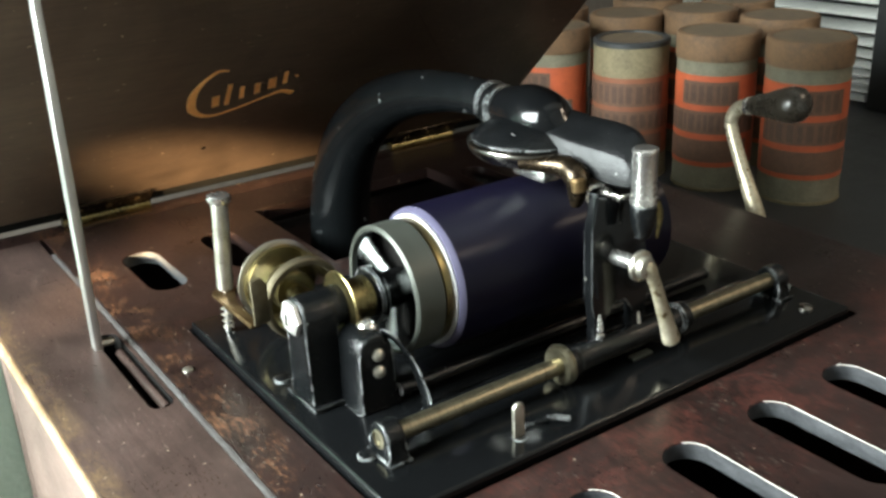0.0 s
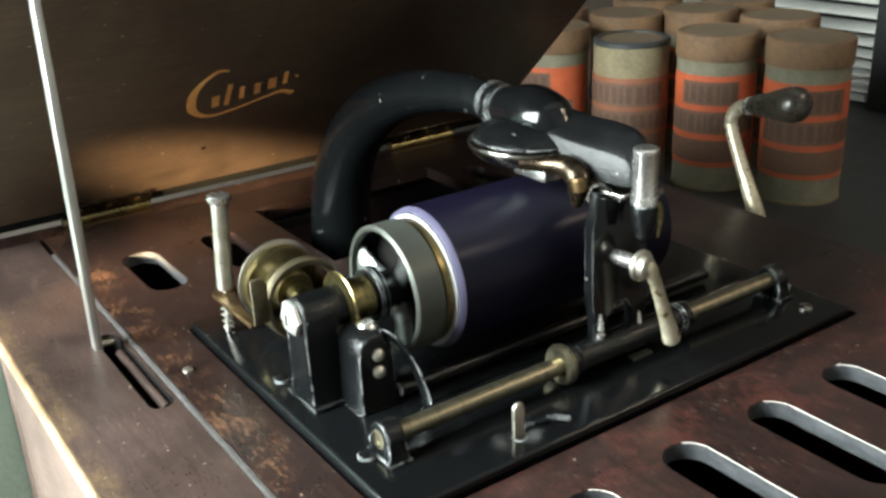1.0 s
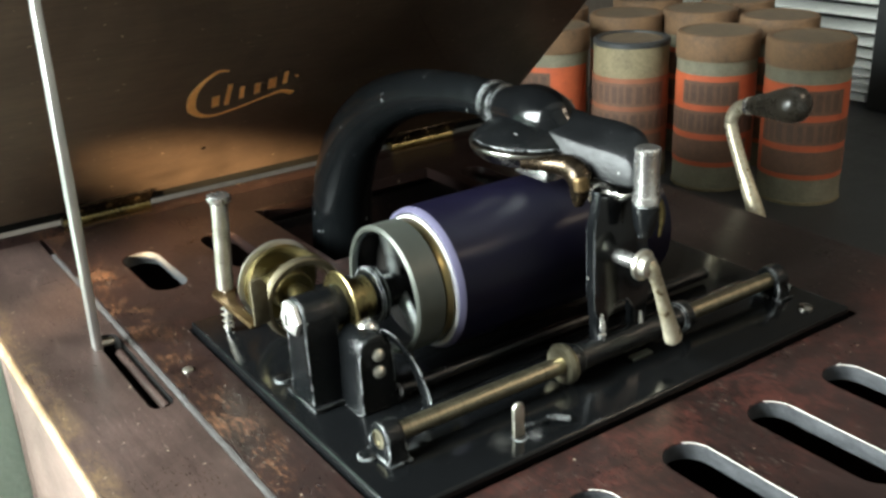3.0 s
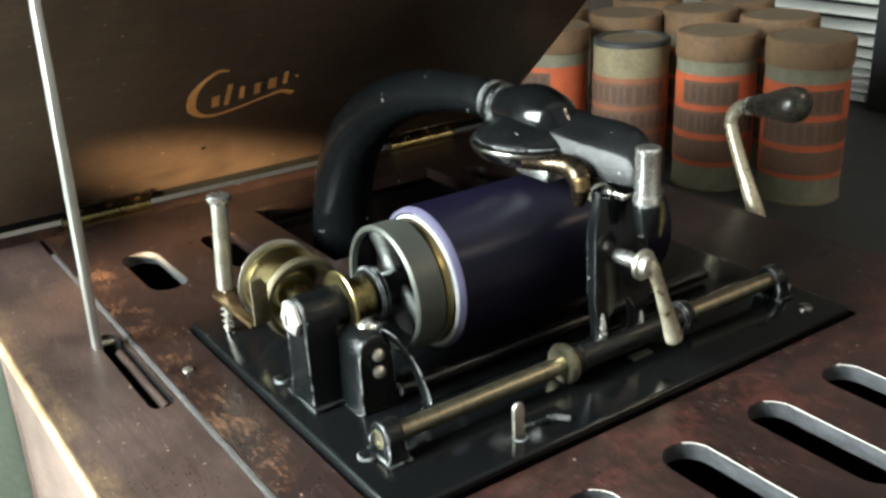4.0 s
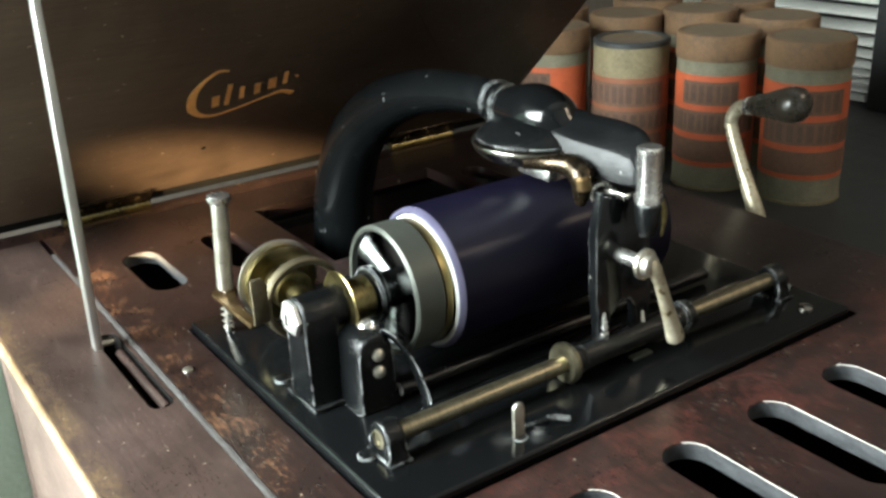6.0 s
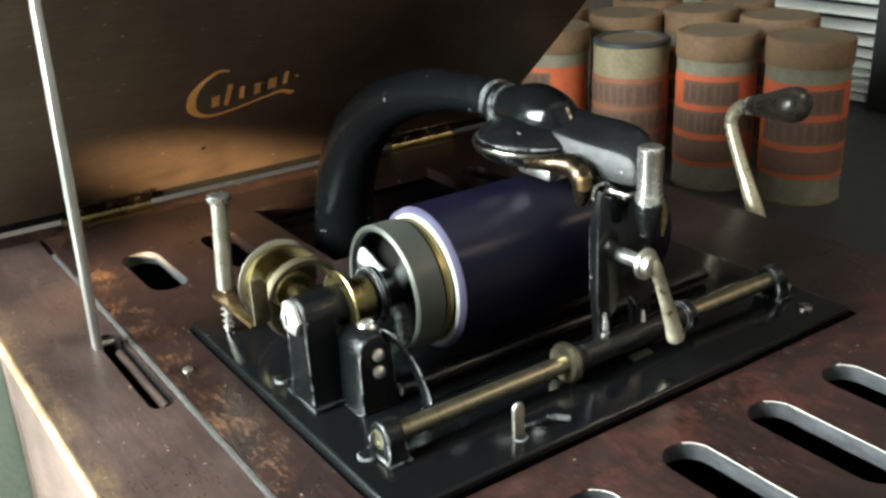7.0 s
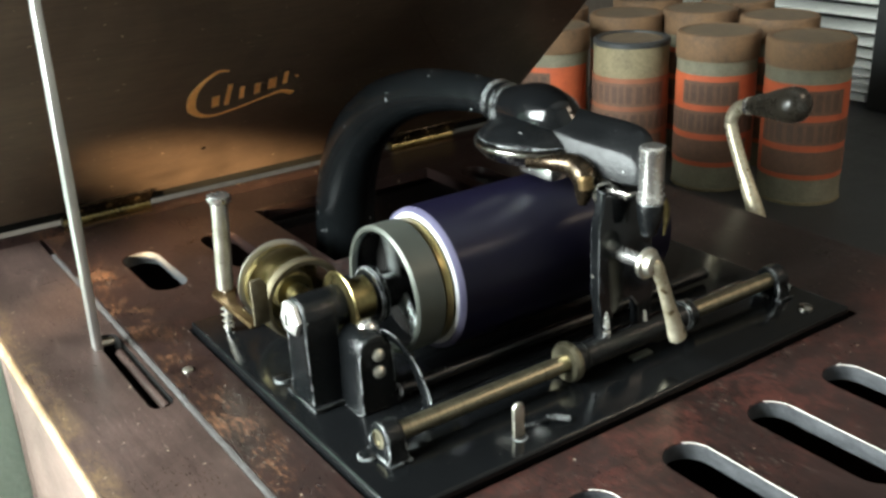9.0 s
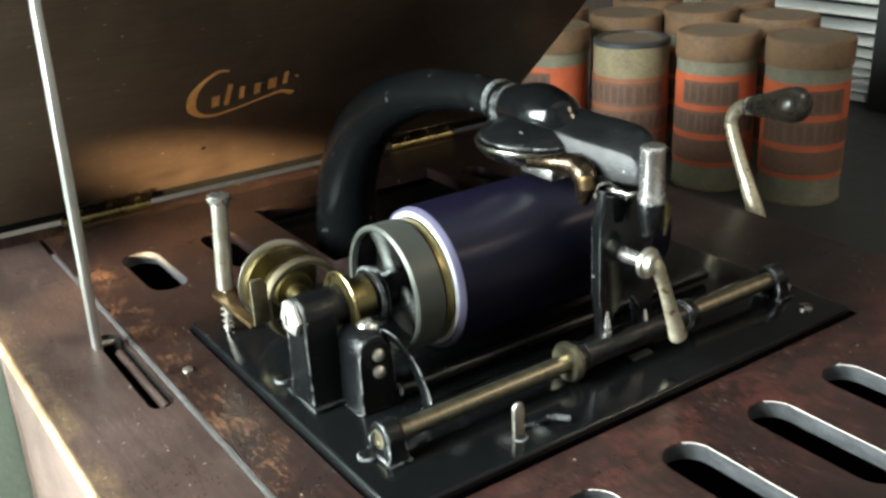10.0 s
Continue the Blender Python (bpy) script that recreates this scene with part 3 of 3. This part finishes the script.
    # feed screw and its rail
    part("feed_screw", rod(B(), (36, -20.5, 8), (200, -20.5, 8), 2.6, seg=16), "casting", me)
    part("rail", box(B(), 36, 206, -38.5, -35.5, TOPZ - 0.2, 8, 0.7), "black", me)
    # start lever and slit
    lv = part("start_lever", prism(B(), stadium(53.2, 57.4, 2, 17.5), "y", -67.2, -65.8, 0.4), "nickel", me, "small flat nickel start lever")
    part("slot_plate", prism(B(), stadium(52.5, 58, -70, -63), "z", TOPZ - 0.1, TOPZ + 0.5, 0.2), "casting", lv)
    part("stop_arm", tube(B(), [(57, -64, 5.2, 0.5), (66, -65, 5.2, 0.6), (71, -66.5, 5.4, 1.3), (75.5, -70, 5, 1.2)], 8, 5), "casting", lv)
    part("stop_tab", box(B(), 122.5, 133, -53.6, -50.2, TOPZ - 0.1, TOPZ + 1.0, 0.3), "pulley", me)
    # speed screw with its spring and brake strap
    sc = part("speed_screw", rod(B(), (10.7, 72, 23.5), (13.0, 72, 61.6), 3.5, seg=20), "nickel", me, "tall nickel speed screw")
    part("head", turned(B(), [(0, 4.6), (0.5, 4.9), (2.6, 4.9), (3.2, 4.2)], (13.0, 72, 61.4), (0.06, 0, 1), 22), "bright", sc)
    bm = B()
    helix = [(10 + 2.0 * math.cos(a), 72 + 2.0 * math.sin(a), 5 + 17 * k / 60, 0.5) for k, a in ((k, k * 0.62) for k in range(61))]
    tube(bm, helix, 6, 1, 1.0, (0.01, 0.02, 1))
    part("spring", bm, "nickel", sc)
    part("stem", rod(B(), (9.4, 72, 3.6), (10.8, 72, 24), 1.1, seg=10), "steel", sc)
    st = part("brake_strap", prism(B(), arc(10.6, 72, 5.6, 0, 215, 12) + [(5.2, 60), (5.2, 35.3), (9, 35.3), (9.4, 58), (12, 66.5)], "z", 20.6, 22.4, 0.4), "darkbrass", me, "bent brass brake strap")
    part("strap_upright", prism(B(), [(6.5, 22), (13, 22), (13.5, 38), (11, 41.5), (6.5, 41)], "y", 34.0, 35.2, 0.4), "govbrass", st)
    return me


def build_governor(me):
    """Spinning governor: back disc, thick hub, three bowed weights and a front ring; its axis runs from back to front."""
    def ring(name, prof, mat, label="", parent=None):
        return part(name, hollow(B(), prof, (0, 0, 0), (0, -1, 0), 56), mat, parent, label)
    g = ring("governor", [(-25.2, 4), (-25.2, 16.8), (-24.6, 17.9), (-23.8, 17.9), (-23.4, 16.8), (-23.4, 4)], "nickel", "spinning brass governor with a bright back disc", me)
    ring("back_plate", [(-23.3, 4.4), (-23.3, 15.8), (-21.5, 16.4), (-20.6, 15.6), (-20.6, 4.4)], "brass", "", g)
    ring("front_ring", [(-2.6, 17.4), (0.2, 17.2), (0.8, 16.6), (0.8, 14.8), (0, 14.4), (-2.6, 14.4)], "govbrass", "pale worn front ring", g)
    part("hub", turned(B(), [(-20.5, 8.2), (-20, 8.8), (-9, 8.4), (-8.4, 7.8), (-8.2, 5.0)], (0, 0, 0), (0, -1, 0), 32), "brass", g, "thick brass hub")
    part("spindle", turned(B(), [(-8.1, 4.4), (-6, 4.4), (8, 4.3), (8.6, 3.4), (16, 3.2), (16.4, 2.4)], (0, 0, 0), (0, -1, 0), 28), "brass", g)
    for k in range(3):
        t0, bm, cols = 120 * k, B(), []
        for i in range(7):
            t = radians(t0 + 40 * i / 6)
            c, sn = math.cos(t), math.sin(t)
            cols.append([bm.verts.new(mm(r * c, y, r * sn)) for y, r in ((20.4, 15.6), (16, 17.0), (9, 17.6), (3.5, 17.2), (3.5, 13.8), (9, 14.2), (16, 14.0), (20.4, 13.4))])
        for p, q in zip(cols, cols[1:]):
            for j in range(8):
                bm.faces.new((p[j], p[(j + 1) % 8], q[(j + 1) % 8], q[j]))
        bm.faces.new(cols[0])
        bm.faces.new(cols[-1][::-1])
        part("weight", bm, "brass", g, "bowed governor weight")
    g.location = mm(30, 37, 25.6)
    return g


def build_mandrel(me):
    """Driving pulley and mandrel; the axis lies along x through the part's origin."""
    rim = [(45, 24.9), (56.0, 24.9), (56.4, 24.4), (56.4, 22.6), (45.4, 22.9), (44.9, 23.3), (44.7, 24.4)]
    m = part("pulley", hollow(B(), rim, (0, 0, 0), (1, 0, 0), 72), "pulley", me, "dull grey metal driving pulley")
    part("shaft", rod(B(), (20, 0, 0), (62, 0, 0), 3.6), "rod", m)
    part("hub", turned(B(), [(38.0, 7.5), (38.4, 10.4), (39.4, 11.0), (41.6, 10.6), (42.4, 8.4), (46, 7.2), (54, 7.0), (55, 6.4)], (0, 0, 0), (1, 0, 0), 36), "casting", m, "black flanged hub")
    part("washer", turned(B(), [(26.0, 5), (26.1, 12.0), (26.6, 12.6), (27.3, 12.4), (27.6, 11.4), (27.8, 7.6), (28.8, 7.2), (28.9, 4)], (0, 0, 0), (1, 0, 0), 36), "brass", m, "brass collar on the shaft")
    for k in range(3):
        t = radians(120 * k + 30)
        c, s = math.cos(t), math.sin(t)
        bm = tube(B(), [(50, 6 * c, 6 * s, 3.6), (49.6, 13 * c, 13 * s, 3.0), (49, 22.4 * c, 22.4 * s, 4.6)], 14, 5, 0.6, (1, 0, 0))
        part("spoke", bm, "spoke", m)
    part("sleeve", turned(B(), [(28.9, 6.6), (29.2, 7.9), (37.2, 8.1), (37.9, 7.4)], (0, 0, 0), (1, 0, 0), 36), "brass", m)
    # black lining added to darken the rim's inside as shade does
    part("rim_lining", hollow(B(), [(46.6, 22.55), (55.1, 22.5), (55.1, 21.9), (46.6, 22.1)], (0, 0, 0), (1, 0, 0), 60), "black", m, "black lining for the shade inside the rim")
    part("rim_lip", hollow(B(), [(44.6, 24.6), (44.3, 23.9), (44.7, 23.1), (46.5, 22.8), (46.5, 22.6), (44.5, 22.9), (44.1, 23.9)], (0, 0, 0), (1, 0, 0), 72), "pulley", m, "worn lip")
    # near-black web closes the pulley, its depth of shade put into the colour
    part("web", hollow(B(), [(55.2, 22.7), (56.2, 22.7), (56.2, 5), (55.2, 5)], (0, 0, 0), (1, 0, 0), 48), "void", m, "near-black web for the shade inside the pulley")
    part("mandrel_end", hollow(B(), [(56.5, 22.6), (57.2, 24.3), (60.2, 24.3), (60.2, 6), (56.5, 6)], (0, 0, 0), (1, 0, 0), 60), "brass", m, "polished brass mandrel shoulder")
    part("mandrel", turned(B(), [(60.3, 21), (172, 20), (176, 16), (177, 4)], (0, 0, 0), (1, 0, 0), 40), "bright", m)
    m.location = mm(0, 0, AX)
    return m


def build_record():
    """Celluloid cylinder on the mandrel; the axis lies along x."""
    r = finish("cylinder_record", hollow(B(), [(63.6, 28.0), (63.2, 27.95), (63.0, 26.9), (168, 26.3), (168.6, 26.8), (168.6, 27.4), (168.2, 28.0)], (0, 0, 0), (1, 0, 0), 96), "record")
    tagged(r, "indigo celluloid cylinder record with white plaster core, on mandrel", "record")
    part("scuffed_edge", hollow(B(), [(63.5, 27.97), (61.8, 27.6), (60.8, 26.9), (61.0, 25.9), (63.2, 26.4)], (0, 0, 0), (1, 0, 0), 96), "lilac", r, "scuffed lilac edge")
    bm = hollow(B(), [(61.0, 25.9), (60.5, 25.6), (60.4, 24.2), (167.5, 21.2), (167.5, 25.2), (62.6, 25.4)], (0, 0.6, -0.5), (1, 0, 0), 72)
    part("core", bm, "plaster", r, "white plaster core, chipped and lilac at the edge")
    r.location = mm(0, 0, AX)
    return r


def loft(bm, rows, steps=4):
    """A ridged bar through rows of (y, middle x, half width, foot z, ridge z, crown z)."""
    prev = first = None
    for y, x, w, zb, zr, zt in smooth_path(rows, steps):
        k = zt - zr
        q = x - w + 0.06 * (zr - zb)
        sec = [(x - w * 0.8, zb), (x - w, zb + 1.0), (q, zr - 0.6), (q + 0.7, zr + 0.3), (q + w * 0.5, zr + k * 0.34), (q + w, zr + k * 0.66), (x + w * 0.5, zr + k * 0.92), (x + w * 0.9, zt - 0.6), (x + w, zt - 2.5), (x + w, zb + 1.2), (x + w * 0.8, zb)]
        cur = [bm.verts.new(mm(a, y, b)) for a, b in sec]
        if prev:
            for i in range(len(cur)):
                j = (i + 1) % len(cur)
                bm.faces.new((prev[i], prev[j], cur[j], cur[i]))
        else:
            first = cur
        prev = cur
    bm.faces.new(first[::-1])
    bm.faces.new(prev)
    return bm


def build_carriage(me):
    """All that travels along the guide rod: sleeve, arm, reproducer and horn elbow."""
    c = part("carriage", turned(B(), [(90, 5.0), (90.5, 6.4), (93, 7.0), (96, 6.4), (97, 5.4), (150, 5.2), (151, 6.3), (155, 6.0), (156.5, 4.0)], (0, -48, 11.4), (1, 0, 0), 32), "casting", me, "black carriage travelling on the guide rod")
    part("sleeve_ring", hollow(B(), [(89.2, 3.6), (88.6, 7.2), (90.2, 8.0), (92, 7.6), (92, 3.6)], (0, -48, 11.4), (1, 0, 0), 36), "rod", c)
    # upright of the carriage
    prof = [(107, 10), (113, 10)] + arc(119.5, 24, 6.5, 180, 0, 10) + [(126, 9), (133, 9), (134, 30), (132, 50), (130, 68), (107, 74), (105.2, 60), (105.6, 35)]
    part("upright", prism(B(), prof, "y", -48, -43.4, 1.6, 4), "black", c, "black cast upright with two legs")
    for x, z in ((109.4, 17), (129.6, 12)):
        part("leg_tip", tube(B(), [(x, -47.6, z - 3, 1.5), (x, -48.4, z + 1, 1.7), (x, -47.8, z + 9, 0.8)], 12, 4), "bright", c)
    part("hook_ring", hollow(B(), [(-0.8, 5.4), (0.8, 5.4), (0.8, 4.2), (-0.8, 4.2)], (113, -43, 70.5), (0.85, 0.45, 0.1), 28), "rimnickel", c)
    # reproducer: flat round weight, gasket ring and fork
    cx, cy, cz = 118, 1, 82.5
    part("weight_disc", turned(B(), [(-6, 12), (-5.6, 22.5), (-2.4, 25.6), (-0.4, 26.0), (0.2, 25.8), (0.8, 24.8)], (cx, cy, cz), (0, 0, 1), 56), "rimnickel", c, "blackened nickel reproducer rim")
    part("reproducer_shell", turned(B(), [(0.9, 23.6), (1.5, 24.2), (2.4, 23.6), (4.2, 21.6), (6.4, 18.6), (8.6, 14), (10.5, 6)], (cx, cy, cz), (0, 0, 1), 56), "casting", c, "glossy black reproducer shell")
    part("stylus_block", box(B(), cx - 12, cx + 4, cy - 21, cy - 2, cz - 11.5, cz - 5.6, 1.2), "bright", c)
    part("fork", tube(B(), [(cx - 19, cy - 15, cz - 3, 2.4), (cx - 13, cy - 22, cz - 3, 3.2), (cx - 9, cy - 30, cz - 3, 4.4), (cx - 8.5, cy - 36, cz - 6, 5.0), (cx - 9, cy - 36.5, cz - 11, 4.0), (cx - 9.6, cy - 36, cz - 16.5, 1.9)], 14, 6), "bronze", c, "blackened bronze fork")
    part("fork_boss", turned(B(), [(0, 2.2), (1, 3.2), (5, 3.2), (6, 2.4)], (cx - 9.8, cy - 38.6, cz - 10.5), (-0.1, 0.1, 1), 18), "darkbrass", c)
    # horn elbow
    part("horn_elbow", tube(B(), [(118, 172, -45, 17.5), (118, 171, -12, 16.8), (118, 165, 20, 16), (118, 150, 48, 15), (118, 124, 70, 13.2), (118, 92, 84, 11), (118, 62, 90.5, 9.0), (118, 40, 92.5, 8.0), (118, 26, 92.5, 7.6)], 32, 8, 1.0, (1, 0, 0)), "tube", c, "tapered black horn elbow")
    part("collar", turned(B(), [(0, 7.6), (0.6, 8.9), (1.8, 9.0), (2.4, 8.2), (6.0, 8.2), (6.5, 8.9), (7.6, 8.8), (8.2, 7.8), (14, 7.6)], (118, 28.5, 92.3), (0, -1, -0.05), 32), "casting", c, "thin rimmed collar")
    # shining neck and arm towards the column
    part("neck", tube(B(), [(118, 20, 91.5, 7.8), (118, 12, 92, 9.4), (118.2, 2, 92, 11.6), (118.6, -8, 90.5, 11.0), (118.8, -14, 88.5, 8.2), (119, -19, 87, 4.0)], 28, 8, 1.0, (0, 0, 1)), "black", c, "glossy black neck")
    rows = ((4, 118, 4.5, 87, 90, 95), (-8, 118.2, 7.2, 85.5, 90, 96), (-17, 118.3, 7.8, 82, 89.4, 96), (-26, 119, 7.5, 78.8, 88.2, 95.5), (-36, 120.1, 7.1, 76, 87.4, 95.5), (-46, 121.2, 6.4, 75, 86.6, 94.5), (-52, 121.3, 5.3, 75.2, 85, 91.5), (-56, 121, 4.2, 76, 81, 84.5))
    part("arm", loft(B(), rows), "satin_black", c, "glossy black arm with a ridged side")
    part("arm_plate", box(B(), 114, 127, -52, -26, 70, 73.2, 0.8), "rimnickel", c)
    part("column", turned(B(), [(0, 4.6), (0.5, 5.0), (3, 5.0), (3.3, 4.5), (18.6, 4.5), (19, 4.7), (20.2, 4.7), (20.8, 4.0)], (120, -58, 70.3), (0, 0, 1), 28), "bright", c, "polished nickel column")
    part("column_foot", turned(B(), [(0, 2.6), (5, 4.2), (11, 4.9), (12.5, 4.6)], (120, -58, 57.8), (0, 0, 1), 24), "casting", c)
    part("side_blade", tube(B(), [(126, -59, 70, 1.5), (127.6, -59, 64, 1.7), (126.6, -59, 56, 0.8)], 8, 6, 0.35, (0, 1, 0)), "brass", c)
    # lift lever
    part("lever_stud", rod(B(), (116, -44, 48), (116.5, -60, 48.5), 2.9, seg=20), "bright", c)
    lv = part("lift_lever", tube(B(), [(115.5, -62, 49.8, 2.6), (118.2, -63.6, 47.5, 2.9), (121.4, -64, 40.5, 2.5), (125, -64.1, 31, 2.7), (128.6, -64.2, 21.5, 3.2), (131, -64.2, 15.4, 3.7), (131.7, -64.2, 13.6, 2.4)], 16, 7, 0.85, (0, 1, 0)), "crank", c, "worn nickel lift lever")
    part("washer", turned(B(), [(0, 5.2), (0.4, 5.8), (1.8, 5.8), (2.3, 4.6), (4.4, 3.9), (4.8, 2.6)], (116.3, -60, 48.5), (0.1, -1, 0), 24), "nickel", lv)
    return c


# ---- record boxes ----
CAN_R, CAN_Z = 32.2, -78


def sheet_on(bm, a0, a1, z0, z1, r, n=6):
    """A thin curved patch on a box of radius r, between two angles."""
    cols = []
    for i in range(n + 1):
        t = radians(a0 + (a1 - a0) * i / n)
        c, s = math.cos(t), math.sin(t)
        cols.append([bm.verts.new(mm(q * c, q * s, z)) for q, z in ((r, z0), (r + 0.25, z0), (r + 0.25, z1), (r, z1))])
    for p, q in zip(cols, cols[1:]):
        for k in range(4):
            bm.faces.new((p[k], p[(k + 1) % 4], q[(k + 1) % 4], q[k]))
    bm.faces.new(cols[0])
    bm.faces.new(cols[-1][::-1])
    return bm


def build_box(at, face, lid=True, height=124, orange="orange", seed=0):
    """A round card box for a cylinder record; face is the side its label turns, in degrees."""
    rnd = random.Random(seed)
    name = "with its brown lid on" if lid else "without a lid, dark rim"
    t = thing("record_box", "round cardboard record box, orange printed label, " + name, "box", "record boxes on the stand", at=mm(at[0], at[1], CAN_Z))
    t.rotation_euler = (0, 0, radians(face))
    R = CAN_R - 1.2
    part("body", turned(B(), [(0, R - 0.6), (0.8, R + 0.5), (1.6, R), (height - (4 if lid else 0.8), R), (height - (3 if lid else 0), R - 0.8)], (0, 0, 0), (0, 0, 1), 48), "greypaper" if lid else "ochre", t, "grey-green papered body")
    part("base_rim", hollow(B(), [(0.1, R), (0.1, R + 0.9), (2.2, R + 0.9), (2.6, R)], (0, 0, 0), (0, 0, 1), 48), "ochre", t)
    if lid:
        l = part("lid", turned(B(), [(height - 19.5, R + 0.2), (height - 19.5, R + 1.2), (height - 1.6, R + 1.4), (height - 0.4, R + 0.7), (height, R - 0.8), (height - 0.4, R - 2.2), (height - 0.9, R - 3)], (0, 0, 0), (0, 0, 1), 48), "card", t, "brown cardboard lid")
        part("rim", hollow(B(), [(height - 0.3, R - 2.6), (height + 0.25, R - 1.9), (height + 0.2, R - 0.5), (height - 0.4, R - 0.2)], (0, 0, 0), (0, 0, 1), 48), "card", l)
        part("disc", turned(B(), [(height - 1, R - 3.6), (height - 0.35, R - 3.2), (height - 0.3, 2)], (0, 0, 0), (0, 0, 1), 40), "cardtop", l)
    else:
        part("rim", hollow(B(), [(height - 1.5, R - 5), (height + 1.2, R - 4.6), (height + 1.6, R - 1), (height + 0.4, R + 0.4), (height - 3, R + 0.5), (height - 3, R)], (0, 0, 0), (0, 0, 1), 48), "dark", t, "dark rim")
        part("disc", turned(B(), [(height - 1, R - 5.5), (height + 0.2, R - 5.1), (height + 0.3, 2)], (0, 0, 0), (0, 0, 1), 40), "cardtop", t)
    # label with its printed bands
    z1 = height - (30.5 if lid else 27)
    lab = part("label", sheet_on(B(), -112, 112, 20.5, z1, R + 0.05, 40), orange, t, "orange label")
    bands = [(z1 - 23, z1 - 4.5, -42, 42, "print"), (z1 - 46, z1 - 28, -78, 78, "print"), (z1 - 69, z1 - 51, -78, 62, "print")]
    if lid is False:
        bands = [(z1 - 23, z1 - 4, -70, 80, "print"), (z1 - 43, z1 - 27, -100, 100, "print"), (z1 - 63, z1 - 47, -80, 80, "print")]
    for k, (a, b, p, q, mat) in enumerate(bands):
        bar = part("printed_band", sheet_on(B(), p, q, a, b, R + 0.32, 24), mat, lab)
        x = p + 5
        while x < q - 8:
            w = rnd.uniform(6, 13)
            part("letter_bar", sheet_on(B(), x, x + w * 0.75, a + 2.5, b - 2.5, R + 0.6, 2), "print_dark", bar) if k < 2 else None
            x += w + rnd.uniform(0.5, 3.5)
    return t


def build_boxes():
    to_eye = 208
    rows = [((522.6, 165), True, 124, "orange"), ((497, 231), True, 124, "orange"), ((467, 296), False, 113, "orange_dull"), ((438, 362), True, 120, "orange"),
            ((583, 240), True, 124, "orange"), ((563, 309), True, 125, "orange"), ((516, 352), True, 122, "orange"), ((489, 420), True, 123, "orange"), ((624, 318), True, 125, "orange_dull"), ((573, 382), True, 126, "orange")]
    turns = [22, 4, -8, -24, 10, -15, 6, 0, 12, -5]
    for i, (at, lid, h, mat) in enumerate(rows):
        build_box(at, to_eye + turns[i], lid, h, mat, i)


def build_blind():
    b = thing("slatted_blind", "off-white slatted blind gathered towards its bottom behind the boxes", "blind")
    z = 80.0
    while z > -66:
        gap = 16.5 if z > 30 else max(7.2, 16.5 - (30 - z) * 0.11)
        bm = box(B(), -150, 210, -12, 12, -1.2, 1.2, 0.5)
        ang = radians(24 if z > 20 else 12)
        for v in bm.verts:
            y, zz = v.co.y, v.co.z
            v.co = Vector((0.8 + y * math.cos(ang) - zz * math.sin(ang), 0.30 + 0.180 - v.co.x, z / 1000 + y * math.sin(ang) + zz * math.cos(ang)))
        part("slat", bm, "slat", b)
        z -= gap
    part("bottom_rail", box(B(), 795, 806, 288, 640, -76, -69, 1), "slat", b)
    part("head_rail", box(B(), 790, 815, 285, 645, 90, 112, 1), "slat", b)
    part("side_post", box(B(), 780, 830, 218, 276, -92 + 14.2, 160, 1), "dark", b, "dark upright beside the slats")
    part("back_board", box(B(), 840, 850, 225, 645, -77.8, 160, 1), "dark", b)


# ---- motion ----
TURNS = 360 / 0.3395  # degrees a second


def motions():
    dt = 1 / 15
    walk(mandrel, [(k * dt, pose(0, 0, AX / 1000, PHASE + SPIN * TURNS * k * dt, 0, 0)) for k in range(151)])
    walk(record, [(k * dt, pose(0, 0, AX / 1000, PHASE + SPIN * TURNS * k * dt, 0, 0)) for k in range(151)])
    walk(governor, [(k / 30, pose(0.030, 0.037, 0.0256, 0, 73.0 * k, 0)) for k in range(301)])
    walk(carriage, [(0.0, pose(0, 0, 0)), (10.0, pose(0.0038, 0, 0))])


PHASE, SPIN = 0.0, 1
build_room()
build_furniture()
cabinet = build_cabinet()
build_lid(cabinet)
build_crank(cabinet)
mechanism = build_mechanism()
governor = build_governor(mechanism)
mandrel = build_mandrel(mechanism)
record = build_record()
carriage = build_carriage(mechanism)
build_boxes()
build_blind()
motions()
